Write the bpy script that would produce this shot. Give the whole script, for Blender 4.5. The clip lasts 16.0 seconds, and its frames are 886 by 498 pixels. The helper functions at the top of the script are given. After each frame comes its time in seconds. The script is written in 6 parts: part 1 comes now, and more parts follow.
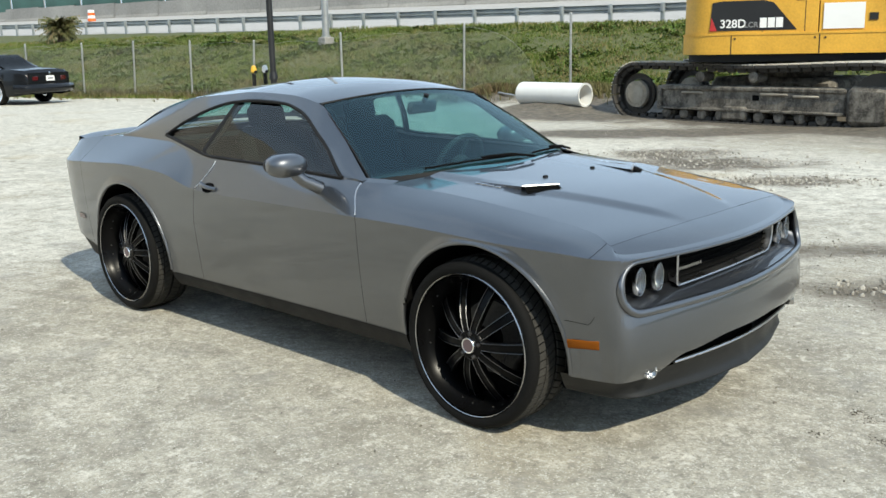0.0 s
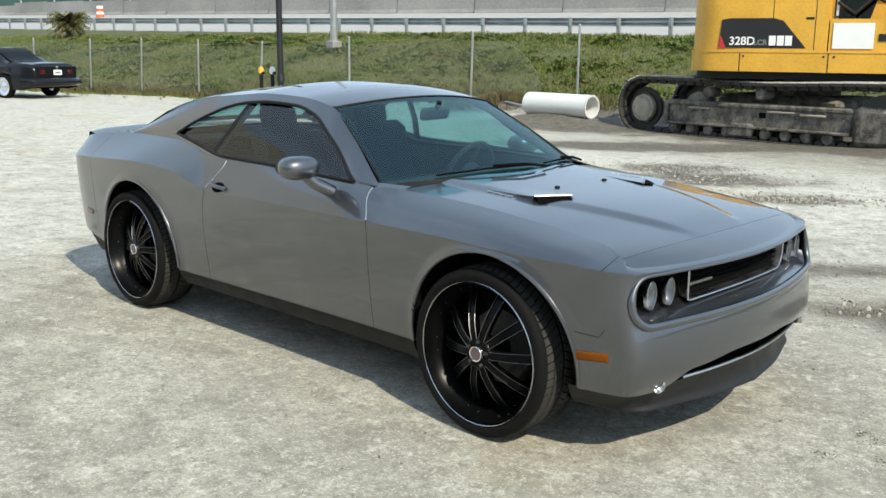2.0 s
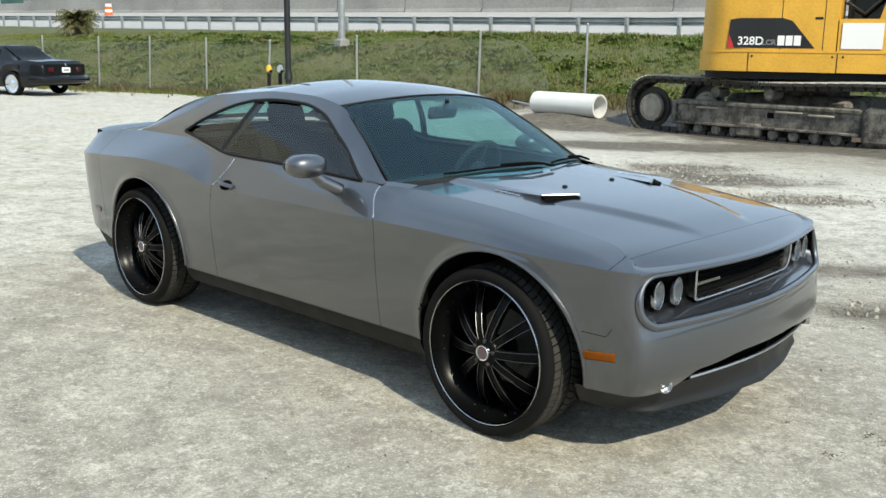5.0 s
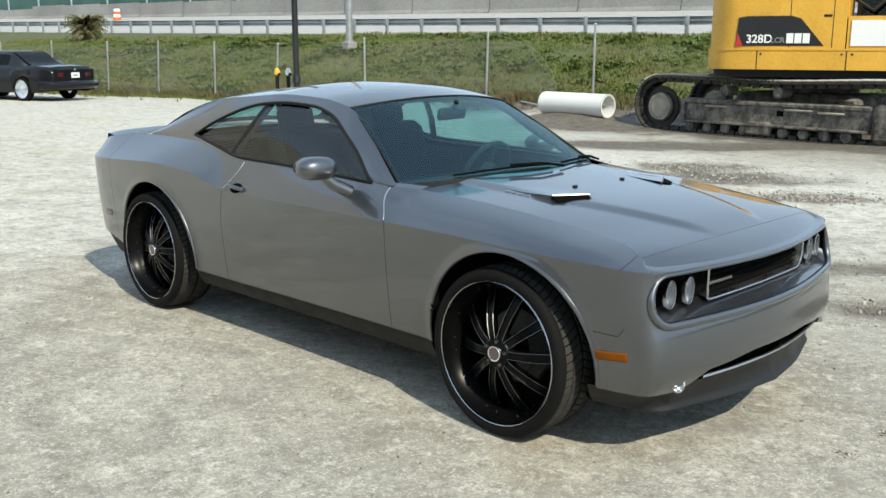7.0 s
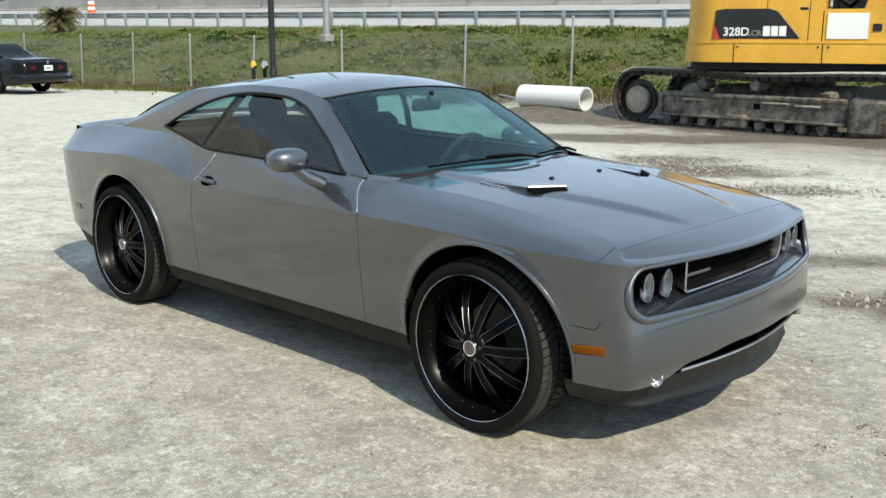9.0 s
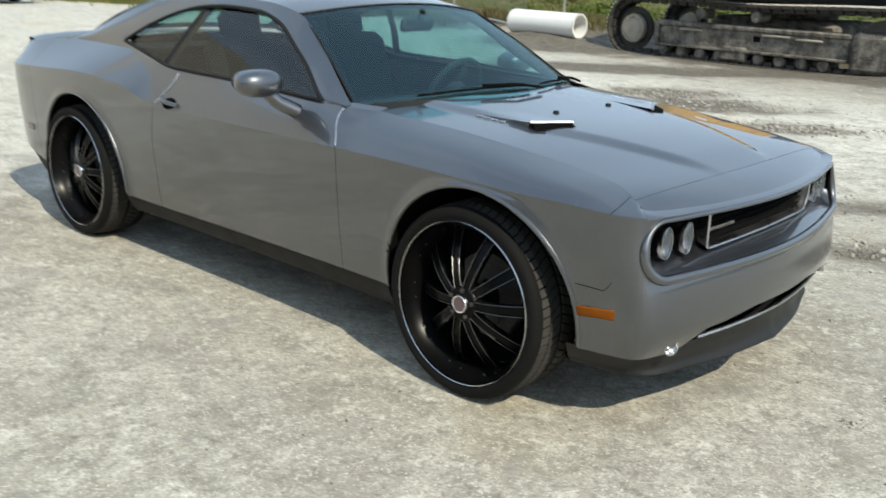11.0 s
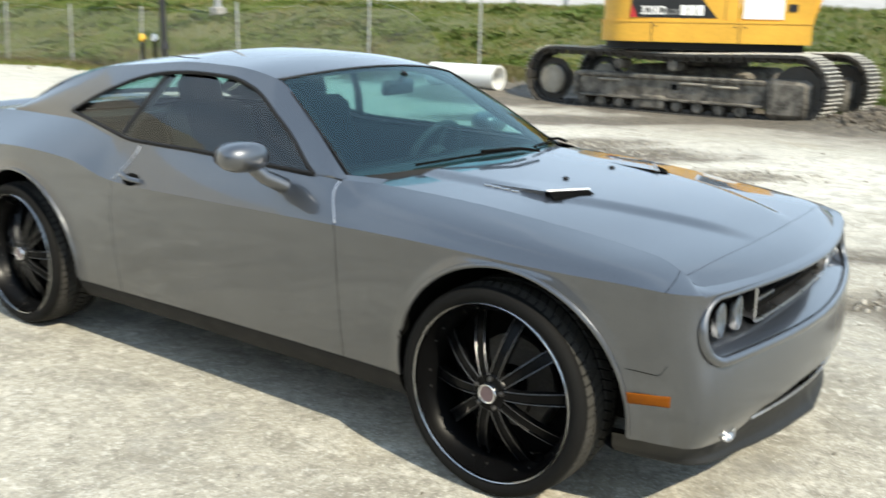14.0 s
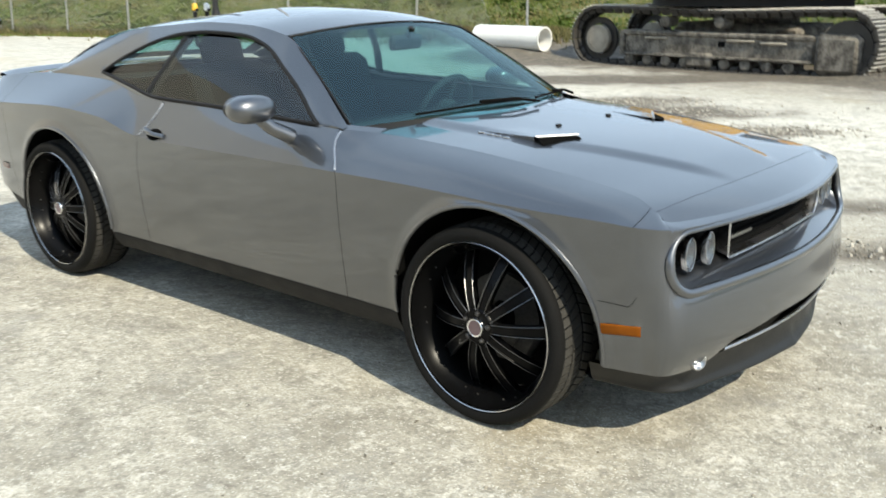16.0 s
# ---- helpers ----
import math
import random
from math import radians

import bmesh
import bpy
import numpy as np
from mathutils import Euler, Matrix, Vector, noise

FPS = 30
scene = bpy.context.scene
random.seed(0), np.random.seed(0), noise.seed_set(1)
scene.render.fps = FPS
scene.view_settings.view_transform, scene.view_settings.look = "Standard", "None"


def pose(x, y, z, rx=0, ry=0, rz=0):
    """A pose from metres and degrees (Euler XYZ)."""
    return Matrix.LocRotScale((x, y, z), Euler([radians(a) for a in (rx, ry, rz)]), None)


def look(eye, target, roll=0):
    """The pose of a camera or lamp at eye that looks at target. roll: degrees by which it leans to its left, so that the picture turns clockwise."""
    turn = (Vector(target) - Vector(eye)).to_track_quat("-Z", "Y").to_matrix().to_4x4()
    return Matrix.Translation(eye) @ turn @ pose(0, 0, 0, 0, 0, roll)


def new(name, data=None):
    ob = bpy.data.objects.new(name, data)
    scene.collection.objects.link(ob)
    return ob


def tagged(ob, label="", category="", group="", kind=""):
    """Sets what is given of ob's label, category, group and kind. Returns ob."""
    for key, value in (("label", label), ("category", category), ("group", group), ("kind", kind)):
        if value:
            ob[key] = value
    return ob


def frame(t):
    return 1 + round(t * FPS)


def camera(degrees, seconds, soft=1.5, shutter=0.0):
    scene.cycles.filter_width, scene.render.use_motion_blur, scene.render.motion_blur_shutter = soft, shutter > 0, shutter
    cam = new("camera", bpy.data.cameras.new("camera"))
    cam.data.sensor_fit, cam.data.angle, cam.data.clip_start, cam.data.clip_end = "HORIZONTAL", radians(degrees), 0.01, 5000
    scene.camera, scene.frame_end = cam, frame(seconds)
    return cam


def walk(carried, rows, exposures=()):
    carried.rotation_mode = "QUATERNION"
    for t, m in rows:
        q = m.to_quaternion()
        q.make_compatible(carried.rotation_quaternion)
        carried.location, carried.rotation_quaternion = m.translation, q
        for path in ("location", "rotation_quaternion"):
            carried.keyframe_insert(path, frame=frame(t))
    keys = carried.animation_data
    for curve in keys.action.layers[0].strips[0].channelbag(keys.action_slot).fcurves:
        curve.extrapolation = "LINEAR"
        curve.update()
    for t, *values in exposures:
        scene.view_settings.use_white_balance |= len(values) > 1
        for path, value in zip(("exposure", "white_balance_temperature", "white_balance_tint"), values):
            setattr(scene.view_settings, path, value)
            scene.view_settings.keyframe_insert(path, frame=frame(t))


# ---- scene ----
# ---- camera and its walk ----
cam = camera(50.3, 16.0, shutter=0.5)
PATH = [
    (0, 2.5882, -3.7626, 1.6310, 77.677, 1.226, 43.621),
    (0.5, 2.5825, -3.7724, 1.6317, 77.736, 0.934, 43.521),
    (1, 2.5683, -3.7776, 1.6293, 77.588, 0.024, 43.533),
    (1.5, 2.5614, -3.7833, 1.6304, 77.908, 0.033, 43.405),
    (2, 2.5503, -3.7914, 1.6308, 78.104, -0.608, 44.000),
    (2.5, 2.5547, -3.7890, 1.6294, 78.046, -0.694, 43.986),
    (3, 2.5544, -3.7920, 1.6240, 77.920, -0.610, 44.002),
    (3.5, 2.5508, -3.7892, 1.6294, 78.136, -1.073, 44.328),
    (4, 2.5482, -3.7915, 1.6295, 78.013, -0.967, 44.480),
    (6.5, 2.5449, -3.7906, 1.6283, 78.108, -0.579, 44.364),
    (7, 2.5413, -3.7964, 1.6281, 78.114, -0.218, 44.889),
    (7.5, 2.5474, -3.7904, 1.6282, 78.172, 0.090, 44.458),
    (8, 2.5445, -3.7826, 1.6285, 78.203, -0.170, 43.984),
    (8.2, 2.5422, -3.7824, 1.6263, 78.209, -0.187, 44.056),
    (10.3, 2.3412, -3.5245, 1.5860, 76.043, -0.207, 42.915),
    (10.5, 2.3051, -3.4910, 1.5879, 75.540, -0.527, 44.184),
    (11, 2.1591, -3.3999, 1.5630, 73.301, -2.007, 42.965),
    (11.5, 1.9485, -3.3272, 1.5758, 74.479, -0.696, 33.739),
    (12, 1.8325, -3.2722, 1.5619, 74.028, 0.131, 33.970),
    (12.5, 1.6934, -3.1697, 1.5456, 72.922, 2.459, 32.184),
    (13, 1.5598, -3.2135, 1.5291, 71.018, 0.291, 33.036),
    (13.5, 1.5030, -3.3456, 1.5708, 73.040, -1.816, 30.476),
    (14, 1.6481, -3.4035, 1.5819, 76.456, -1.126, 37.009),
    (14.5, 1.8583, -3.3976, 1.5825, 76.368, -0.747, 42.348),
    (15, 2.0190, -3.5182, 1.5719, 76.698, -1.185, 41.961),
    (15.5, 2.0790, -3.5802, 1.5799, 76.059, -2.076, 42.201),
    (16, 1.9655, -3.4140, 1.5455, 74.404, 0.229, 40.344),
]
walk(cam, [(t, pose(x, y, z, rx, ry, rz)) for t, x, y, z, rx, ry, rz in PATH],
     [(0.0, 0.02, 6410, 8), (8.2, 0.02, 6410, 8), (12.0, 0.04, 6510, 9), (12.5, 0.14, 6510, 9), (13.0, 0.32, 6610, 10), (13.5, 0.34, 6610, 10), (14.0, 0.42, 6610, 9), (14.5, 0.46, 6610, 9), (15.0, 0.44, 6610, 9), (16.0, 0.35, 6610, 9)])
# ---- light ----
SUN_TO = Vector((1.03, -0.32, 1.0)).normalized()
world = bpy.data.worlds.new("sky")
scene.world = world
world.use_nodes = True
wn = world.node_tree
wn.nodes.clear()
sky = wn.nodes.new("ShaderNodeTexSky")
sky.sky_type = "NISHITA"
sky.sun_disc = False
sky.sun_elevation = math.asin(SUN_TO.z)
sky.sun_rotation = math.atan2(SUN_TO.x, SUN_TO.y)
sky.air_density, sky.dust_density, sky.ozone_density = 1.8, 0.3, 3.0
wbg = wn.nodes.new("ShaderNodeBackground")
wbg.inputs["Strength"].default_value = 0.15
wout = wn.nodes.new("ShaderNodeOutputWorld")
wtc = wn.nodes.new("ShaderNodeTexCoord")
wmap = wn.nodes.new("ShaderNodeMapping")
wmap.inputs["Scale"].default_value = (1.0, 1.0, 2.6)
cloud = wn.nodes.new("ShaderNodeTexNoise")
cloud.inputs["Scale"].default_value, cloud.inputs["Detail"].default_value, cloud.inputs["Roughness"].default_value = 2.1, 8.0, 0.58
cramp = wn.nodes.new("ShaderNodeValToRGB")
cramp.color_ramp.elements[0].position, cramp.color_ramp.elements[1].position = 0.54, 0.84
cmix = wn.nodes.new("ShaderNodeMix")
cmix.data_type = "RGBA"
cmix.inputs[7].default_value = (10.0, 10.4, 11.0, 1)
wn.links.new(wtc.outputs["Generated"], wmap.inputs[0])
wn.links.new(wmap.outputs[0], cloud.inputs["Vector"])
wn.links.new(cloud.outputs["Fac"], cramp.inputs[0])
wn.links.new(cramp.outputs[0], cmix.inputs[0])
gain = wn.nodes.new("ShaderNodeMix")
gain.data_type, gain.blend_type = "RGBA", "MULTIPLY"
gain.inputs[0].default_value = 1.0
gain.inputs[7].default_value = (0.55, 0.62, 0.72, 1)
wn.links.new(sky.outputs[0], gain.inputs[6])
wn.links.new(gain.outputs[2], cmix.inputs[6])
haze = wn.nodes.new("ShaderNodeMix")
haze.data_type = "RGBA"
wsep = wn.nodes.new("ShaderNodeSeparateXYZ")
wrise = wn.nodes.new("ShaderNodeMapRange")
for i, v in ((1, 0.25), (2, 0.95), (3, 0.92), (4, 0.50)):
    wrise.inputs[i].default_value = v
wn.links.new(wtc.outputs["Generated"], wsep.inputs[0])
wn.links.new(wsep.outputs[2], wrise.inputs[0])
wn.links.new(wrise.outputs[0], haze.inputs[0])
haze.inputs[7].default_value = (5.0, 6.4, 8.0, 1)
wn.links.new(cmix.outputs[2], haze.inputs[6])
wn.links.new(haze.outputs[2], wbg.inputs[0])
wn.links.new(wbg.outputs[0], wout.inputs[0])
sun = new("sun", bpy.data.lights.new("sun", "SUN"))
sun.data.energy, sun.data.angle, sun.data.color = 5.0, radians(0.53), (1.0, 0.925, 0.75)
sun.matrix_world = look(SUN_TO * 50, (0, 0, 0))
scene.view_settings.exposure = 0.2


# ---- materials ----
class Mat:
    """A node material under construction: n() adds a node and links or sets its inputs."""

    def __init__(self, name):
        self.m = bpy.data.materials.new(name)
        self.m.use_nodes = True
        self.t = self.m.node_tree
        self.t.nodes.clear()
        self.out = self.t.nodes.new("ShaderNodeOutputMaterial")

    def n(self, kind, props=None, **ins):
        node = self.t.nodes.new("ShaderNode" + kind)
        props = props or {}
        if "operation" in props:
            node.operation = props["operation"]
        if "data_type" in props:
            node.data_type, node.blend_type = props["data_type"], props["blend_type"]
        for k, v in ins.items():
            sock = node.inputs[int(k[1:])] if k[0] == "i" and k[1:].isdigit() else node.inputs[k.replace("_", " ")]
            if isinstance(v, bpy.types.NodeSocket):
                self.t.links.new(v, sock)
            else:
                sock.default_value = v
        return node

    def coord(self, scale=(1, 1, 1), kind="Object"):
        tc = self.n("TexCoord")
        return self.n("Mapping", Vector=tc.outputs[kind], Scale=scale).outputs[0]

    def noise(self, vec, scale, detail=4.0, rough=0.55):
        return self.n("TexNoise", Vector=vec, Scale=scale, Detail=detail, Roughness=rough).outputs["Fac"]

    def ramp(self, fac, stops):
        node = self.n("ValToRGB", Fac=fac)
        e = node.color_ramp.elements
        while len(e) < len(stops):
            e.new(0.5)
        for el, (p, c) in zip(e, stops):
            el.position = p
            el.color = (*c, 1) if len(c) == 3 else c
        return node.outputs[0]

    def mix(self, fac, a, b, blend="MIX"):
        node = self.n("Mix", {"data_type": "RGBA", "blend_type": blend})
        for sock, v in ((node.inputs[0], fac), (node.inputs[6], a), (node.inputs[7], b)):
            if isinstance(v, bpy.types.NodeSocket):
                self.t.links.new(v, sock)
            elif isinstance(v, tuple):
                sock.default_value = (*v, 1) if len(v) == 3 else v
            else:
                sock.default_value = v
        return node.outputs[2]

    def rng(self, v, lo, hi, a=0.0, b=1.0):
        return self.n("MapRange", Value=v, i1=lo, i2=hi, i3=a, i4=b).outputs[0]

    def bump(self, height, strength, dist=0.01):
        return self.n("Bump", Height=height, Strength=strength, Distance=dist).outputs[0]

    def bsdf(self, **ins):
        node = self.n("BsdfPrincipled", **ins)
        self.t.links.new(node.outputs[0], self.out.inputs[0])
        return self.m


def rgb(r, g, b):
    return (r, g, b, 1)


def plain(name, col, rough=0.5, metal=0.0, vary=0.18, scale=9.0, bump=0.15, coat=0.0, dist=0.004, spec=0.5):
    """A surface with grain at two scales."""
    k = Mat(name)
    v = k.coord()
    big, small = k.noise(v, scale * 0.35, 3), k.noise(v, scale * 9, 3)
    f = k.n("Math", {"operation": "ADD"}, i0=k.rng(big, 0.3, 0.7, -0.5, 0.5), i1=k.rng(small, 0.3, 0.7, -0.35, 0.35)).outputs[0]
    lo, hi = [c * (1 - vary) for c in col], [min(1, c * (1 + vary)) for c in col]
    c = k.mix(k.rng(f, -0.8, 0.8), tuple(lo), tuple(hi))
    r = k.rng(big, 0.3, 0.7, max(0.02, rough - 0.08), min(1, rough + 0.08))
    return k.bsdf(Base_Color=c, Roughness=r, Metallic=metal, Normal=k.bump(small, bump, dist), Coat_Weight=coat, Coat_Roughness=0.04, Specular_IOR_Level=spec)


def make_paint():
    k = Mat("silver_metallic_paint")
    v = k.coord()
    flake = k.n("TexVoronoi", Vector=v, Scale=900.0).outputs["Distance"]
    dust = k.noise(v, 3.0, 5)
    c = k.mix(k.rng(flake, 0.1, 0.7), (0.0875, 0.0915, 0.100), (0.131, 0.1365, 0.150))
    c = k.mix(k.rng(dust, 0.5, 0.8, 0.0, 0.12), c, (0.115, 0.114, 0.11))
    return k.bsdf(Base_Color=c, Metallic=1.0, Roughness=0.42, Coat_Weight=1.0, Coat_Roughness=k.rng(dust, 0.3, 0.8, 0.02, 0.06), Coat_IOR=1.72)


def make_glass(name, tint, gloss=0.06, sheen=(1, 1, 1)):
    k = Mat(name)
    tr = k.n("BsdfTransparent", Color=rgb(*tint))
    gl = k.n("BsdfGlossy", Color=rgb(*sheen), Roughness=0.01)
    face = k.n("LayerWeight", Blend=0.5).outputs["Facing"]
    fr = k.rng(k.n("Math", {"operation": "POWER"}, i0=face, i1=5.0).outputs[0], 0, 1, gloss, 0.4)
    mx = k.n("MixShader", Fac=fr, i1=tr.outputs[0], i2=gl.outputs[0])
    k.t.links.new(mx.outputs[0], k.out.inputs[0])
    return k.m


PAINT = make_paint()
GLASS_FRONT = make_glass("tinted_windscreen_glass", (0.47, 0.85, 0.87), 0.10, (0.72, 0.96, 1.0))
GLASS_SIDE = make_glass("dark_tinted_glass", (0.42, 0.52, 0.50), 0.07)
GLASS_LAMP = make_glass("clear_lamp_glass", (0.92, 0.94, 0.94), 0.03)
BLACK_TRIM = plain("black_trim_plastic", (0.008, 0.008, 0.0085), 0.6, spec=0.25, vary=0.3, scale=20)
BLACK_GLOSS = plain("gloss_black_paint", (0.003, 0.003, 0.0032), 0.3, spec=0.12, vary=0.2, bump=0.0)
CHIN = plain("charcoal_chin_plastic", (0.012, 0.0125, 0.013), 0.5, spec=0.3, vary=0.2, scale=16)
LINER = plain("black_liner", (0.004, 0.004, 0.004), 1.0, spec=0.08)
RUBBER = plain("tyre_rubber", (0.006, 0.006, 0.0058), 0.8, spec=0.15, vary=0.35, scale=14, bump=0.3)
TREAD = plain("dusty_tread_rubber", (0.046, 0.044, 0.040), 0.9, spec=0.1, vary=0.35, scale=24, bump=0.4)
CHROME = plain("polished_chrome", (0.82, 0.82, 0.83), 0.10, 1.0, vary=0.06, bump=0.02)
LIP_METAL = plain("machined_rim_lip", (0.42, 0.42, 0.42), 0.22, 1.0, vary=0.08, bump=0.02)
MASK = plain("matt_black_mask", (0.002, 0.002, 0.0021), 0.7, spec=0.08, vary=0.2)
SILVER = plain("satin_silver", (0.55, 0.55, 0.56), 0.3, 1.0, vary=0.1, bump=0.03)
DARK_METAL = plain("dark_brake_steel", (0.07, 0.068, 0.066), 0.45, 0.8, vary=0.4)
AMBER = plain("amber_reflector", (0.17, 0.05, 0.004), 0.45, vary=0.15, scale=60, bump=0.3, spec=0.1)
RED_LENS = plain("red_tail_lens", (0.07, 0.005, 0.007), 0.15, vary=0.15, coat=0.6)
LAMP_BOWL = plain("dim_reflector_bowl", (0.42, 0.42, 0.425), 0.16, 1.0, vary=0.25, scale=60, bump=0.3)
CABIN = plain("charcoal_cabin_plastic", (0.018, 0.024, 0.026), 0.8, spec=0.1, vary=0.2, scale=20, bump=0.0)
CLOTH = plain("dark_seat_cloth", (0.012, 0.015, 0.016), 0.95, spec=0.05, vary=0.3, scale=40, bump=0.0)
SPOKE_EDGE = plain("milled_spoke_edge", (0.20, 0.20, 0.205), 0.4, 1.0, vary=0.15, bump=0.02)
CAP = plain("wine_grey_cap_enamel", (0.12, 0.08, 0.085), 0.35, vary=0.1)


# ---- mesh helpers ----
class Shape:
    """Vertices and faces under construction."""

    def __init__(self):
        self.v, self.f = [], []

    def add(self, verts, faces):
        o = len(self.v)
        self.v += [tuple(map(float, p)) for p in verts]
        self.f += [tuple(i + o for i in q) for q in faces]
        return self

    def grid(self, fn, us, vs, flip=False, close=False):
        nu, nv = len(us), len(vs)
        verts = [fn(u, v) for u in us for v in vs]
        faces = []
        for i in range(nu if close else nu - 1):
            for j in range(nv - 1):
                a, b = i * nv + j, ((i + 1) % nu) * nv + j
                q = (a, b, b + 1, a + 1)
                faces.append(q[::-1] if flip else q)
        return self.add(verts, faces)

    def box(self, lo, hi, m=None):
        (x0, y0, z0), (x1, y1, z1) = lo, hi
        vs = [Vector((x, y, z)) for x in (x0, x1) for y in (y0, y1) for z in (z0, z1)]
        if m:
            vs = [m @ p for p in vs]
        return self.add(vs, [(0, 1, 3, 2), (4, 6, 7, 5), (0, 4, 5, 1), (2, 3, 7, 6), (0, 2, 6, 4), (1, 5, 7, 3)])

    def cbox(self, lo, hi, c=0.01, m=None):
        """A box with chamfered edges."""
        pts, lo, hi = [], Vector(lo), Vector(hi)
        c = min(c, *[(b - a) * 0.45 for a, b in zip(lo, hi)])
        for ax in range(3):
            for s in (0, 1):
                face = []
                for p, q in ((0, 0), (1, 0), (1, 1), (0, 1)):
                    v = [0, 0, 0]
                    v[ax] = hi[ax] if s else lo[ax]
                    for o, w in ((1, p), (2, q)):
                        k = (ax + o) % 3
                        v[k] = hi[k] - c if w else lo[k] + c
                    face.append(Vector(v))
                pts.append(face)
        vs = [p for fc in pts for p in fc]
        if m:
            vs = [m @ p for p in vs]
        bm = bmesh.new()
        for p in vs:
            bm.verts.new(p)
        bmesh.ops.convex_hull(bm, input=bm.verts)
        bm.verts.index_update()
        bm.verts.ensure_lookup_table()
        self.add([v.co for v in bm.verts], [[v.index for v in f.verts] for f in bm.faces])
        bm.free()
        return self

    def tube(self, path, r, n=8, closed=False, cap=True, flat=1.0, up=(0, 0, 1)):
        """A round or flattened bar along a path; r may be one radius for each point."""
        P = [Vector(p) for p in path]
        k = len(P)
        rs = r if isinstance(r, (list, tuple)) else [r] * k
        rings, faces = [], []
        for i, p in enumerate(P):
            a = P[(i - 1) % k] if closed or i else P[0]
            b = P[(i + 1) % k] if closed or i < k - 1 else P[-1]
            t = (b - a).normalized()
            ref = Vector(up) if abs(t.dot(Vector(up))) < 0.95 else Vector((1, 0, 0))
            s = t.cross(ref).normalized()
            w = s.cross(t)
            for j in range(n):
                g = 2 * math.pi * j / n
                rings.append(p + rs[i] * (math.cos(g) * s + math.sin(g) * w * flat))
        for i in range(k if closed else k - 1):
            for j in range(n):
                a, b = i * n, ((i + 1) % k) * n
                faces.append((a + j, a + (j + 1) % n, b + (j + 1) % n, b + j))
        if cap and not closed:
            faces += [tuple(range(n))[::-1], tuple(range((k - 1) * n, k * n))]
        return self.add(rings, faces)

    def lathe(self, prof, m, n=48, closed=False):
        """Turns (radius, height) points round the z axis of m."""
        verts, k = [], len(prof)
        for i in range(n):
            g = 2 * math.pi * i / n
            verts += [m @ Vector((r * math.cos(g), r * math.sin(g), h)) for r, h in prof]
        faces = []
        for i in range(n):
            for j in range(k if closed else k - 1):
                a, b, j2 = i * k, ((i + 1) % n) * k, (j + 1) % k
                faces.append((a + j, b + j, b + j2, a + j2))
        return self.add(verts, faces)

    def prism(self, poly, fn, d0, d1):
        """A polygon (a, b) given depth: fn(a, b, d) places its points."""
        k = len(poly)
        verts = [fn(a, b, d0) for a, b in poly] + [fn(a, b, d1) for a, b in poly]
        faces = [tuple(range(k))[::-1], tuple(range(k, 2 * k))] + [(i, (i + 1) % k, k + (i + 1) % k, k + i) for i in range(k)]
        return self.add(verts, faces)

    def mirrored(self):
        o = len(self.v)
        self.v += [(x, -y, z) for x, y, z in self.v]
        self.f += [tuple(i + o for i in q[::-1]) for q in self.f]
        return self


def mesh_of(name, shape, mat, smooth=True, sharp=40):
    me = bpy.data.meshes.new(name)
    me.from_pydata(shape.v, [], shape.f)
    bm = bmesh.new()
    bm.from_mesh(me)
    bmesh.ops.remove_doubles(bm, verts=bm.verts, dist=1e-5)
    bmesh.ops.recalc_face_normals(bm, faces=bm.faces)
    for f in bm.faces:
        f.smooth = smooth
    if smooth:
        for e in bm.edges:
            if len(e.link_faces) == 2 and e.calc_face_angle(0) > radians(sharp):
                e.smooth = False
    bm.to_mesh(me)
    bm.free()
    me.materials.append(mat)
    return me


def part(name, shape, mat, parent, label="", smooth=True, sharp=40):
    """One mesh of a thing, or of a part of it."""
    ob = new(name, mesh_of(name, shape, mat, smooth, sharp))
    ob.parent = parent
    return tagged(ob, label)


def thing(name, label, category, at=(0, 0, 0), rz=0.0, group=""):
    ob = new(name)
    ob.empty_display_size = 0.2
    ob.matrix_basis = pose(*at, 0, 0, rz)
    return tagged(ob, label, category, group)


def solo(name, shape, mat, label, category, smooth=True, group="", kind="", sharp=40):
    return tagged(new(name, mesh_of(name, shape, mat, smooth, sharp)), label, category, group, kind)


def spline(*knots):
    """A smooth curve through (x, y) knots that does not overshoot."""
    x, y = np.array([k[0] for k in knots], float), np.array([k[1] for k in knots], float)
    h, d = np.diff(x), np.diff(y) / np.diff(x)
    m = np.zeros(len(x))
    for i in range(1, len(x) - 1):
        if d[i - 1] * d[i] > 0:
            w1, w2 = 2 * h[i] + h[i - 1], h[i] + 2 * h[i - 1]
            m[i] = (w1 + w2) / (w1 / d[i - 1] + w2 / d[i])
    m[0], m[-1] = d[0], d[-1]

    def at(q):
        q = min(max(q, x[0]), x[-1])
        i = min(max(int(np.searchsorted(x, q)) - 1, 0), len(x) - 2)
        t = (q - x[i]) / h[i]
        return float(y[i] * (1 + 2 * t) * (1 - t) ** 2 + y[i + 1] * t * t * (3 - 2 * t) + h[i] * (m[i] * t * (1 - t) ** 2 + m[i + 1] * t * t * (t - 1)))
    return at


def lin(a, b, n):
    return [a + (b - a) * i / (n - 1) for i in range(n)]


def lerp(a, b, t):
    return a + (b - a) * t


def step(a, b, x):
    t = min(1, max(0, (x - a) / (b - a)))
    return t * t * (3 - 2 * t)


